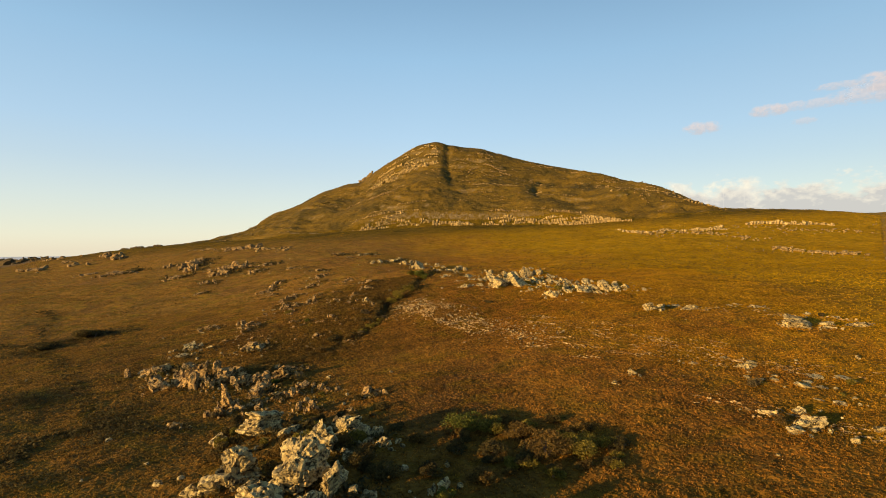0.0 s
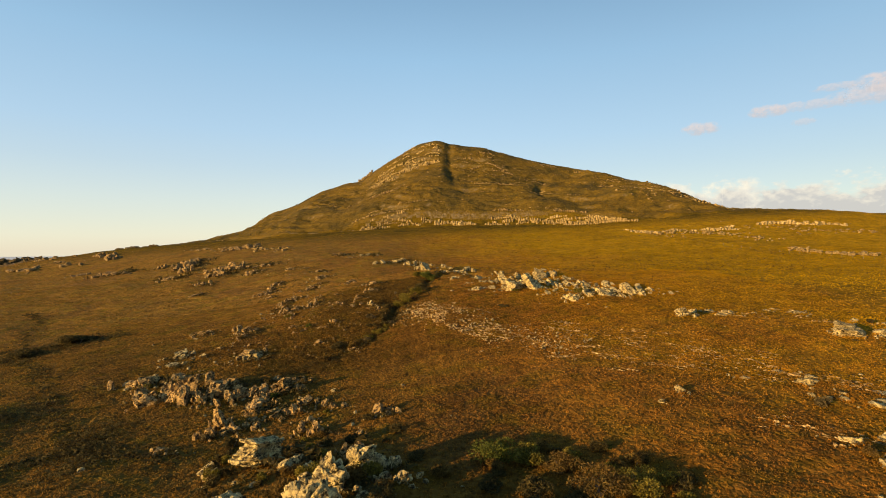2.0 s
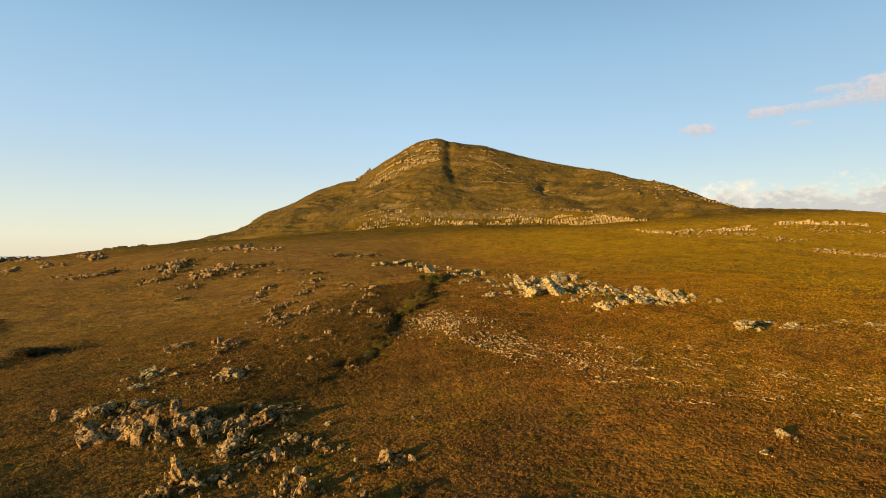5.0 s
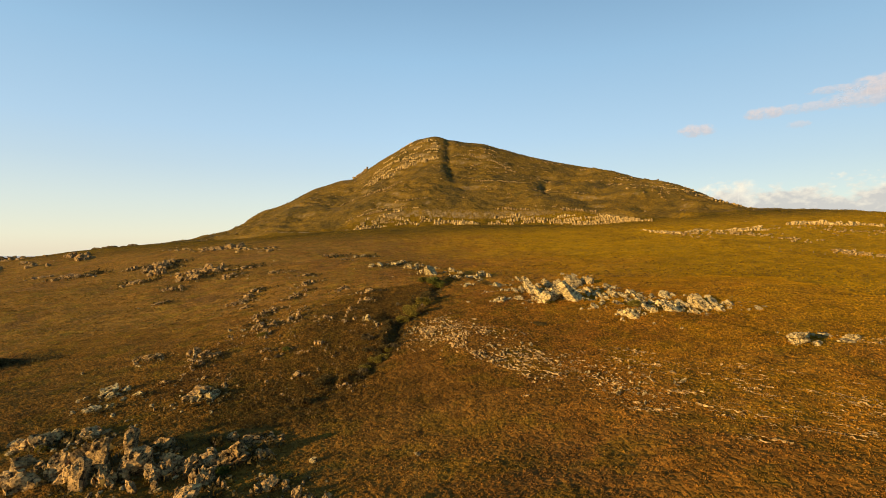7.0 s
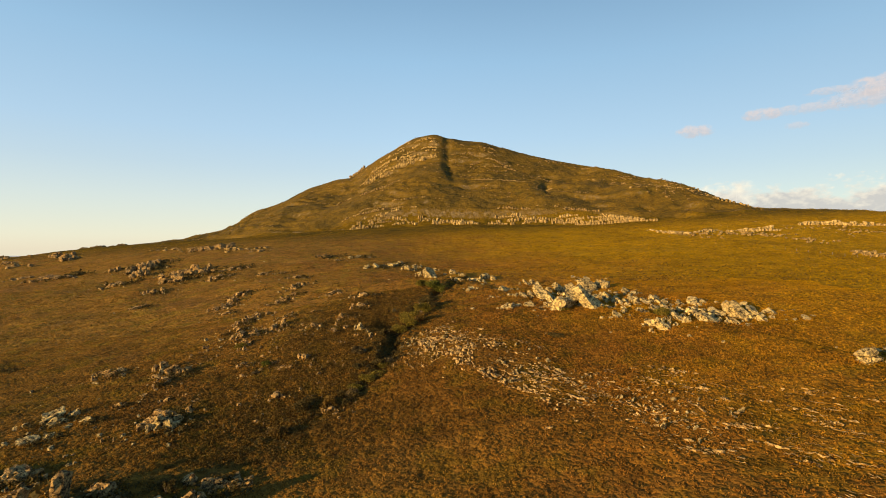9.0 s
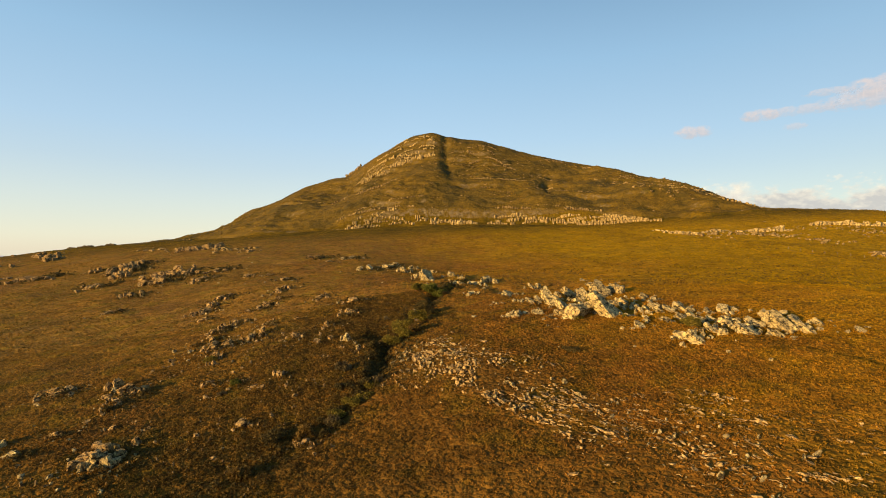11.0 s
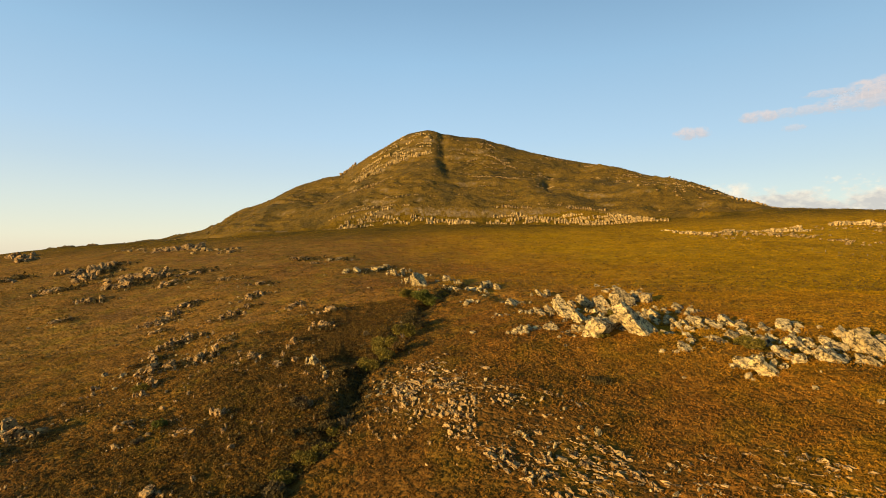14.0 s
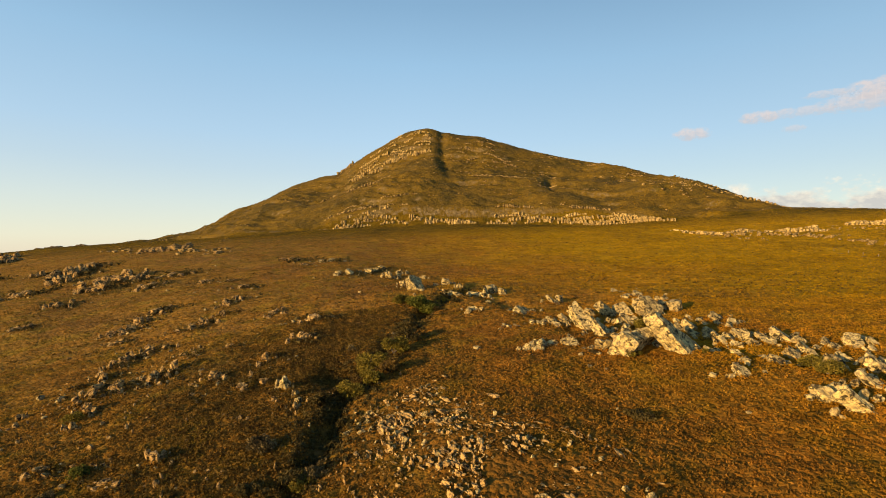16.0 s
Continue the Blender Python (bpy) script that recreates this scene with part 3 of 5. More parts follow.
DULL_LESS = [rock_mesh("rock", 270 + k, 3, 6, 1.3, DULL_STONE) for k in range(12)]
SMALL = [rock_mesh("stone", 300 + k, 2, 4, 0.9) for k in range(10)]
CRAG = [rock_mesh("block", 400 + k, 2, 1, 0.7, HILL_STONE) for k in range(10)]
DARK_CRAG = [rock_mesh("block", 450 + k, 2, 4, 1.0, DARK_STONE) for k in range(10)]
PEBBLE = [rock_mesh("pebble", 500 + k, 1, 3, 0.8) for k in range(8)]


def set_rock(me, x, y, w, h, seed, lean=(0, 0, 12, 0), sink=0.34, deep=0.85, name="boulder", bed=False):
    """A rock of that width and height over the ground. lean: how far it tips away and to the east, and how far that varies, in degrees."""
    rng = random.Random(seed)
    ob = new(name, me)
    z = height(x, y)
    ob.location = (x, y + 0.25 * w, z + h * (0.5 - sink))
    ob.rotation_euler = (radians(lean[0] + rng.uniform(-lean[2], lean[2])), radians(lean[1] + rng.uniform(-lean[2], lean[2])), radians(lean[3]) + rng.uniform(-0.5, 0.5))
    d = w * rng.uniform(0.7, 1.0) * deep
    # a slab of a tilted bed is drawn out along the bed
    ob.scale = (0.64 * w, max(1.45 * h, 0.75 * w), 0.2 * w + 0.3 * h) if bed else (1.08 * w, max(d, 0.5 * h), 1.15 * h)
    return ob


LEDGE_ROCKS = [
    (32.4, 117.6, 7.0, 5.4), (39.5, 138.0, 6.1, 3.6), (33.2, 140.1, 3.3, 3.1), (27.0, 133.8, 3.6, 4.4), (28.1, 128.9, 4.2, 2.7), (33.9, 134.2, 2.6, 2.0),
    (28.0, 123.2, 1.9, 1.7), (17.5, 122.8, 2.7, 1.7), (21.9, 123.9, 3.0, 1.5), (23.2, 134.5, 2.3, 1.6), (28.0, 153.8, 1.7, 2.2), (20.5, 145.7, 3.6, 1.6),
    (25.6, 121.6, 2.4, 1.1), (40.1, 128.2, 2.8, 1.8), (39.7, 123.5, 1.8, 1.2),
]
LEDGE_ROCKS_EAST = [
    (45.3, 130.6, 2.9, 1.4), (45.9, 127.5, 2.2, 1.4), (40.2, 121.0, 1.2, 1.5), (43.2, 121.8, 3.1, 1.8), (42.9, 118.8, 2.1, 1.2), (44.5, 119.4, 2.2, 2.0),
    (46.9, 119.7, 2.3, 2.2), (40.0, 111.3, 3.1, 1.3), (43.9, 114.0, 2.5, 1.4), (34.5, 108.8, 3.0, 1.6), (49.6, 114.8, 2.2, 1.1), (52.4, 114.8, 5.8, 1.9),
    (45.5, 109.8, 4.0, 2.3), (37.8, 102.4, 3.8, 1.8), (38.8, 100.1, 3.1, 2.7), (42.9, 103.3, 2.5, 1.8), (48.2, 107.9, 2.4, 2.0), (42.5, 132.8, 1.5, 1.1),
    (46.1, 146.9, 2.3, 1.2), (43.3, 162.6, 2.6, 0.9), (44.3, 153.6, 3.0, 1.3),
]
SPRING_ROCKS = [
    (-16.9, 221.4, 3.7, 2.5), (-11.3, 225.5, 2.5, 2.4), (-9.1, 228.1, 2.2, 2.2), (-7.7, 233.2, 2.5, 1.9), (-4.2, 216.2, 2.8, 3.1),
    (-1.0, 225.3, 2.2, 2.4), (0.0, 189.7, 1.9, 2.2), (10.6, 183.1, 2.7, 2.2), (10.1, 165.3, 2.3, 1.5), (13.1, 176.2, 1.3, 2.1), (15.2, 161.5, 3.7, 1.9),
    (18.8, 166.5, 3.5, 3.0), (12.4, 147.3, 2.0, 1.5), (15.9, 134.0, 2.2, 1.1), (21.3, 147.1, 2.6, 1.5), (19.7, 135.5, 1.1, 1.0), (-25.9, 252.5, 4.9, 1.4),
    (-30.0, 252.6, 2.8, 1.4), (6.1, 214.7, 1.7, 1.7),
]
WEST_ROCKS = [
    (-40.0, 146.2, 2.5, 2.2), (-41.6, 143.6, 2.0, 1.9), (-41.6, 141.4, 2.1, 1.8), (-42.6, 139.6, 1.4, 1.4), (-41.3, 135.7, 1.8, 1.6), (-31.8, 138.9, 2.2, 1.4),
    (-30.6, 133.6, 2.0, 2.2), (-32.1, 131.0, 2.4, 2.0), (-38.3, 163.1, 2.3, 2.2), (-38.5, 159.4, 1.7, 2.1), (-38.5, 176.9, 3.0, 2.4), (-37.7, 181.4, 2.5, 1.9),
    (-60.4, 223.3, 3.6, 2.2), (-24.6, 161.8, 2.6, 1.5), (-15.2, 152.1, 3.7, 1.8), (-18.0, 132.1, 1.9, 1.7), (-18.2, 126.7, 0.7, 1.3),
    (-25.4, 140.8, 1.3, 1.1), (-23.0, 127.0, 1.9, 1.6), (-18.1, 122.9, 2.0, 1.1), (-43.3, 132.6, 1.4, 0.9),
]
WEST_ROCKS_NEAR = [
    (-38.2, 128.8, 3.3, 1.9), (-35.4, 128.8, 2.4, 1.9), (-58.2, 168.7, 2.4, 1.8), (-56.5, 169.3, 2.4, 2.1), (-55.3, 170.1, 2.4, 2.1), (-56.7, 175.9, 2.8, 2.3),
    (-57.7, 184.2, 4.0, 2.4), (-56.2, 185.7, 2.4, 2.0), (-51.8, 158.7, 2.2, 1.1), (-41.4, 159.4, 1.6, 1.0), (-122.1, 234.4, 7.3, 2.7), (-97.0, 212.3, 4.4, 2.3),
    (-89.7, 187.1, 3.1, 1.5), (-43.0, 204.6, 3.7, 1.8), (-53.4, 222.7, 2.2, 1.3), (-14.6, 140.5, 2.8, 2.0), (-36.3, 168.2, 2.2, 1.5), (-31.1, 143.5, 1.1, 0.9),
]
TOR_ROCKS = [
    (-144.9, 277.3, 5.1, 3.3), (-131.6, 263.0, 4.7, 3.5), (-122.2, 253.2, 6.1, 4.9), (-128.5, 267.2, 6.5, 6.0), (-128.6, 271.1, 6.0, 5.4), (-130.5, 279.1, 6.2, 4.5),
    (-129.9, 283.9, 6.9, 3.8), (-100.4, 230.3, 3.9, 3.3), (-96.2, 230.4, 5.0, 4.2), (-99.0, 240.0, 6.0, 4.4), (-96.1, 240.6, 6.0, 3.6), (-96.7, 248.1, 6.2, 4.5),
    (-90.8, 241.5, 5.0, 3.0), (-79.7, 225.6, 3.6, 2.3), (-79.2, 229.3, 4.6, 2.2), (-79.5, 243.8, 4.9, 2.0), (-76.1, 243.8, 4.9, 1.7), (-111.9, 320.0, 9.7, 4.7),
    (-121.3, 322.3, 8.5, 3.4), (-128.3, 322.2, 7.1, 2.8), (-81.3, 291.2, 6.0, 2.6), (-34.7, 245.8, 2.0, 1.5), (-42.3, 256.2, 5.9, 2.3),
]
SLOPE_ROCKS = [
    (-10.3, 114.6, 1.1, 1.4), (-13.1, 117.7, 0.9, 0.8), (-20.8, 107.5, 1.5, 1.5), (-22.5, 104.0, 1.3, 1.0), (-18.1, 126.5, 0.6, 1.1), (-22.7, 125.9, 1.7, 1.5),
    (-35.2, 122.0, 1.8, 1.9), (-38.1, 125.1, 1.2, 1.1), (-34.0, 117.4, 1.1, 1.5), (-15.6, 113.7, 0.9, 0.7), (-25.9, 108.5, 1.0, 0.5), (-24.0, 122.4, 0.9, 0.6),
    (-17.6, 115.2, 1.1, 0.7),
]
NEAR_TOR = [
    (-17.5, 33.1, 5.8, 3.6), (-14.6, 15.7, 4.1, 4.6), (-7.8, 15.2, 5.4, 5.2), (-4.6, 15.4, 3.6, 3.6), (-7.9, 25.0, 3.6, 3.8), (-5.2, 29.6, 3.6, 3.2),
    (-0.7, 27.7, 1.9, 1.5), (-23.0, 66.1, 3.0, 2.3), (-27.3, 49.5, 1.5, 3.8), (-37.6, 62.8, 7.3, 3.9), (-33.1, 63.2, 2.6, 2.8), (-25.4, 56.4, 3.6, 1.9),
    (-50.8, 76.4, 3.5, 2.5), (-46.7, 65.3, 1.8, 1.5), (-24.6, 49.1, 1.4, 1.5), (-25.3, 61.1, 1.7, 1.7), (-15.2, 47.1, 1.6, 1.9), (-13.7, 48.3, 1.6, 2.0),
    (-13.0, 31.0, 2.3, 1.6), (-13.0, 57.2, 2.1, 1.6), (-5.4, 49.8, 1.9, 1.2),
]
NEAR_TOR_REST = [
    (-31.5, 40.2, 1.4, 1.0), (-7.1, 45.2, 1.0, 0.7), (6.8, 22.4, 0.6, 1.2), (6.1, 16.5, 1.6, 1.8), (-52.9, 93.1, 5.1, 2.6), (-47.1, 91.3, 2.0, 1.1),
    (-35.4, 87.4, 2.8, 3.1), (-51.4, 86.3, 2.8, 1.4), (-26.3, 68.5, 2.3, 1.5), (-22.4, 69.7, 2.9, 1.5), (-20.6, 54.3, 2.0, 1.5), (-21.9, 52.6, 1.5, 1.3),
    (-30.4, 63.2, 2.2, 1.7), (-33.4, 68.8, 2.7, 1.5), (-30.7, 69.3, 2.0, 1.4), (-18.5, 59.0, 2.6, 1.2), (-11.1, 56.9, 1.3, 1.2), (-9.2, 56.8, 1.1, 0.8),
    (-18.2, 55.9, 2.0, 1.2), (-12.2, 44.1, 1.1, 1.3), (-27.3, 46.3, 1.2, 0.9), (-13.5, 26.3, 1.4, 1.1), (-22.2, 27.2, 1.9, 0.9),
]
EAST_ROCKS = [
    (55.7, 79.8, 3.7, 3.4), (60.7, 85.5, 2.3, 1.9), (64.9, 86.0, 3.2, 1.1), (67.1, 82.9, 4.9, 2.2), (82.4, 82.7, 5.1, 1.5), (80.0, 85.7, 3.5, 1.0),
    (79.1, 63.9, 8.9, 3.5), (76.5, 64.1, 3.6, 2.6), (83.6, 62.6, 3.1, 1.3), (89.6, 76.4, 2.6, 1.3), (93.1, 66.5, 5.7, 1.9), (37.1, 44.9, 2.2, 1.9),
    (33.3, 42.5, 1.1, 0.8), (56.5, 46.0, 4.7, 1.7), (56.2, 51.5, 2.5, 0.8), (55.1, 40.8, 1.1, 0.8), (53.9, 42.2, 1.1, 0.8), (60.2, 37.7, 4.0, 1.2),
]
EAST_ROCKS_LOW = [
    (65.0, 41.5, 5.4, 0.8), (69.1, 40.2, 6.2, 0.8), (51.7, 25.7, 3.8, 2.6), (52.8, 29.7, 2.5, 1.7), (49.2, 29.3, 2.5, 1.4), (52.9, 24.8, 0.9, 1.0),
    (43.1, 20.2, 0.8, 0.6), (59.0, 24.5, 2.1, 1.3), (48.5, 24.4, 2.8, 1.3), (60.5, 32.0, 3.3, 0.9), (49.4, 49.3, 2.3, 0.8), (52.5, 50.3, 2.3, 0.7),
    (57.1, 40.4, 2.2, 0.8), (93.5, 73.1, 2.5, 1.0), (98.0, 68.5, 3.3, 0.8),
]
RIDGE_ROCKS = [
    (-255.8, 402.5, 10.4, 5.2), (-238.2, 381.5, 9.9, 6.4), (-234.6, 384.1, 8.9, 4.9), (-209.3, 304.7, 8.2, 2.9), (-177.1, 277.5, 8.1, 3.7), (-307.0, 415.2, 11.2, 3.9),
    (-258.3, 367.2, 7.4, 3.9), (-283.9, 359.7, 15.0, 3.5), (-170.0, 278.6, 7.3, 2.6), (-277.6, 384.3, 6.7, 3.1),
]
TOR_FIELD = [
    (-50.9, 75.3, 4.8, 3.5), (-48.5, 68.3, 3.2, 2.7), (-39.4, 66.0, 7.2, 5.6), (-41.1, 64.3, 4.1, 2.5), (-35.7, 63.4, 2.3, 3.6), (-33.6, 65.5, 4.6, 4.8),
    (-30.7, 67.0, 3.5, 3.0), (-28.2, 66.3, 3.4, 3.0), (-27.9, 51.3, 2.2, 5.1), (-25.1, 57.1, 5.2, 2.7), (-23.8, 67.7, 4.6, 4.2), (-25.6, 62.3, 2.2, 2.3),
    (-23.3, 73.1, 4.2, 1.9), (-17.7, 60.6, 2.6, 1.6), (-14.3, 57.6, 1.5, 2.1), (-12.6, 57.2, 1.2, 1.9), (-10.9, 56.6, 1.4, 1.4), (-12.8, 46.3, 1.7, 2.7),
    (-15.3, 46.6, 1.8, 2.3), (-18.4, 55.2, 2.0, 2.6), (-5.0, 50.7, 3.2, 2.1), (-6.2, 35.0, 2.2, 2.6), (-6.9, 44.4, 1.2, 0.9), (-32.6, 42.9, 1.8, 1.4),
    (-25.3, 49.2, 2.4, 2.0), (-28.2, 47.8, 1.9, 2.0), (-21.1, 53.9, 2.4, 1.5), (-24.1, 50.8, 1.9, 1.5), (-25.2, 63.7, 2.2, 2.9), (-45.9, 76.8, 4.0, 2.0),
    (-33.9, 72.2, 3.1, 2.1), (-14.8, 50.6, 1.7, 1.9),
]
WEST_FIELD = [
    (-45.6, 110.6, 1.4, 2.1), (-42.6, 106.8, 2.7, 2.2), (-42.5, 104.2, 1.3, 1.3), (-41.7, 107.6, 1.6, 1.7), (-36.2, 90.6, 2.4, 2.0), (-36.9, 88.4, 2.6, 2.0),
    (-57.0, 112.4, 3.1, 1.9), (-55.2, 111.4, 2.4, 1.5), (-43.1, 98.9, 1.0, 0.8), (-22.1, 94.3, 1.5, 1.7), (-19.0, 96.2, 0.5, 1.1), (-13.6, 89.8, 1.4, 1.1),
    (-23.7, 104.8, 1.1, 0.8), (-17.1, 100.2, 0.9, 1.1), (-31.3, 108.4, 1.5, 1.1), (-30.1, 103.7, 0.8, 0.8), (-27.1, 106.2, 1.2, 0.6), (-45.2, 95.8, 1.4, 1.0),
    (-38.6, 96.3, 1.1, 0.8),
]


# tall blocks close to the flight's start, mostly unseen, added for their long shadow
SHADOW_TOR = [(-5.4, 9.0, 3.4, 4.2), (-3.6, 5.0, 3.6, 4.8), (-9.5, 8.0, 3.4, 4.6), (-9.0, 5.0, 5.2, 6.0), (-8.0, 0.0, 5.4, 6.2), (-5.0, -4.0, 5.4, 6.2), (-11.5, -5.0, 5.5, 7.0), (-2.0, -8.0, 5.0, 6.0), (-14.5, 1.0, 4.5, 5.8), (-4.0, 1.5, 4.0, 5.2)]

LEDGE_END = [(46.6, 100.8, 3.6, 2.3), (54.3, 103.4, 5.2, 3.4), (51.2, 105.6, 3.2, 2.2), (56.6, 101.6, 2.6, 1.8), (59.8, 103.4, 2.3, 1.7), (55.6, 109.2, 3.0, 1.5), (49.4, 103.2, 1.8, 1.3), (63.2, 100.0, 2.2, 0.9), (52.8, 99.6, 1.6, 0.8)]
STREAM_SLAB = [(-12.6, 120.4, 1.15, 2.4), (-11.0, 118.0, 1.0, 1.3), (-10.2, 116.2, 0.8, 1.0)]
SPRING_BLOCK = [(3.4, 178.0, 7.6, 4.6)]
OUTCROPS = [
    (LEDGE_END, "rocks of the ledge", "rough cream quartzite slab at the ledge's end", (38, -12, 9, 32)),
    (STREAM_SLAB, "rocks at the stream's head", "tall pale slab standing beside the stream's cut", (6, -14, 6, 30)),
    (SHADOW_TOR, "rocks of the near tor", "tall quartzite block, mostly unseen, placed for the tor's shadow", (6, -8, 9, 30)),
    (LEDGE_ROCKS, "rocks of the ledge", "pale sunlit quartzite slab of the heath ledge", (40, -12, 9, 30)),
    (LEDGE_ROCKS_EAST, "rocks of the ledge", "pale sunlit quartzite slab of the heath ledge", (38, -12, 10, 33)),
    (SPRING_BLOCK, "rocks at the stream's head", "large bright wedge of cream quartzite above the stream", (42, -10, 2, 28)),
    (SPRING_ROCKS, "rocks at the stream's head", "cream quartzite rock above the stream head", (20, 12, 12, -30)),
    (WEST_ROCKS, "rocks of the west slope", "grey lichen-crusted rock casting a long shadow on heath", (4, -16, 14, 20)),
    (WEST_ROCKS_NEAR, "rocks of the west slope", "grey lichen-crusted rock among dry shrubs", (4, -16, 14, 20)),
    (TOR_ROCKS, "rocks of the far tors", "weathered rock of a broken tor on the plain", (0, -10, 12, 10)),
    (RIDGE_ROCKS, "rocks of the far tors", "dark weathered rock on the low western ridge", (0, -10, 12, 10)),
    (SLOPE_ROCKS, "rocks of the west slope", "small grey rock on the brown slope", (4, -12, 16, 20)),
    (TOR_FIELD, "rocks of the near tor", "rough warm-lit quartzite block of a jumbled outcrop", (10, -20, 14, 34)),
    (WEST_FIELD, "rocks of the west slope", "small warm-lit rock on the brown slope", (4, -14, 14, 25)),
    ([r for r in NEAR_TOR if r[1] < 34 or r[0] < -44], "rocks of the near tor", "rough golden-lit quartzite block of a jumbled outcrop", (10, -24, 14, 34)),
    ([r for r in NEAR_TOR_REST if r[1] > 75 or r[0] > 0], "rocks of the near tor", "small pale block of a jumbled outcrop", (8, -20, 16, 34)),
    (EAST_ROCKS, "rocks of the east slope", "low pale slab of rock in the heath", (8, 6, 6, -14)),
    (EAST_ROCKS_LOW, "rocks of the east slope", "low pale slab of rock in the heath", (8, 6, 6, -14)),
]
placed, pieces, dull_pieces = [], [], []
seed = 0
for rows_of, group, label, lean in OUTCROPS:
    pick = random.Random(len(rows_of))
    for x, y, w, h in rows_of:
        # clusters: the largest block, with upright shards about it
        cluster = ('west' in group and rows_of is not WEST_FIELD) or 'far' in group
        w = 0.78 * w if rows_of is TOR_FIELD else w
        w, h = (0.78 * w, 0.85 * h) if 'east' in group else (w, h)
        w = min(w, 3.0) if label.startswith('small pale') else w
        w = min(w, 2.5 if y < 112 else 3.9) if rows_of is LEDGE_ROCKS_EAST else w
        seed += 1
        stands = rows_of is SHADOW_TOR or label.startswith('rough golden') and h > 3 and y < 34
        me = BIG[seed % len(BIG)] if w > 3.2 and y < 145 else MID[seed % len(MID)] if w > 1.4 and y < 165 else LESS[seed % len(LESS)]
        bed = rows_of is SPRING_BLOCK or "ledge" in group and (y > 112 or rows_of is LEDGE_END or w > 2.0)
        if bed:
            me = (SLAB if w > 2.4 else SLAB_LESS)[seed % 10]
        dull = cluster or rows_of is TOR_FIELD or rows_of is WEST_FIELD
        if dull:
            me = DULL_MID[seed % 12] if w > 1.6 and y < 130 else DULL_LESS[seed % 12]
        tagged(set_rock(me, x, y, w * (0.66 if cluster else 1), h, seed, (4, -10, 6, 34) if stands else lean, 0.06 if stands else 0.27 if bed else 0.45 if h < 0.36 * w else 0.34, name="boulder" if w > 2 else "rock", bed=bed), label, "rock", group)
        placed.append((x, y, w))
        if rows_of is TOR_FIELD:
            for k in range(5):
                q = pick.uniform(0.16, 0.38)
                (dull_pieces if dull else pieces).append((x + w * pick.gauss(0, 0.7), y + w * pick.gauss(0.1, 0.6), w * q, min(h, w) * q * pick.uniform(1.0, 1.8)))
        if cluster:
            for k in range(7):
                q = pick.uniform(0.2, 0.48)
                (dull_pieces if dull else pieces).append((x + w * pick.gauss(0, 0.48), y + w * pick.gauss(0.1, 0.34), w * q, min(h, w) * q * pick.uniform(0.9, 1.7)))
            continue
        # broken pieces that lean against it
        for k in range(0 if w < 1.1 or rows_of is SPRING_BLOCK else 1 if "east" in group else 3 if "ledge" in group else 4 if y < 60 else 4 if y < 260 else 3):
            q = pick.uniform(0.22, 0.6)
            px, py = x + w * pick.choice((-1, 1)) * pick.uniform(0.4, 1.1), y + w * pick.uniform(0.15 if "ledge" in group else -0.5, 0.7)
            if w * q < 1.0 or y > 135:
                (dull_pieces if dull else pieces).append((px, py, w * q, h * q * pick.uniform(0.8, 1.4)))
                continue
            tagged(set_rock((DULL_LESS if dull else LESS)[(seed + k) % 12], px, py, w * q, h * q * pick.uniform(0.8, 1.5), seed * 7 + k, lean, name="broken_block"), "smaller broken block leaning beside a larger rock", "rock", group)

# smaller slabs of the same beds, packed between the large ones of the ledge
pick = random.Random(91)
for k in range(110):
    u = pick.random()
    x, y = (33 + pick.gauss(0, 5.5), 131 + pick.gauss(0, 6.5)) if k % 5 < 2 else (28 + 26 * u + pick.gauss(0, 2.6), 141 - 37 * u + pick.gauss(0, 3.6))
    w = 0.7 + 1.5 * pick.random() ** 2
    tagged(set_rock(SLAB_LESS[k % 10], x, y, w, w * pick.uniform(0.5, 0.85), 4000 + k, (38, -12, 12, 30), 0.3, name="rock", bed=True), "small cream slab wedged among the ledge's larger slabs", "rock", "rocks of the ledge")

# stones that lie about the rocks, on the stony bank and in the pale bands of the east slope
def solid(me):
    """A mesh's vertices and triangles."""
    v = np.empty(len(me.vertices) * 3)
    me.vertices.foreach_get("co", v)
    f = np.empty(len(me.polygons) * 3, int)
    me.polygons.foreach_get("vertices", f)
    return v.reshape(-1, 3), f.reshape(-1, 3)


STONE_FORMS, PEBBLE_FORMS = [solid(me) for me in SMALL], [solid(me) for me in PEBBLE]


def spill(name, spots, label, forms=STONE_FORMS, stone=STONE, line=None):
    """Many stones joined: spots of x, y, width, height."""
    rng = np.random.default_rng(5)
    verts, faces, n = [], [], 0
    zs = land(spots[:, 0], spots[:, 1])
    for (x, y, w, h), z in zip(spots, zs):
        v, f = forms[rng.integers(len(forms))]
        a, b = rng.uniform(0, 6.28), rng.uniform(-0.5, 0.5)
        if line is not None:
            a = line + rng.normal(0, 0.2)
        v = v * (w, w * rng.uniform(0.6, 1.1) * (1 if line is None else 0.5), h * 1.3)
        v = np.stack([v[:, 0] * math.cos(b) + v[:, 2] * math.sin(b), v[:, 1], v[:, 2] * math.cos(b) - v[:, 0] * math.sin(b)], -1)
        v = np.stack([v[:, 0] * math.cos(a) - v[:, 1] * math.sin(a), v[:, 0] * math.sin(a) + v[:, 1] * math.cos(a), v[:, 2]], -1)
        verts.append(v + (x, y, z + 0.25 * h + 0.06 if line is None else z + 0.2 * h + 0.12))
        faces.append(f + n)
        n += len(v)
    ob = new(name, mesh_of(name, np.vstack(verts), np.vstack(faces), stone))
    return tagged(ob, label, "stones", kind="stuff")


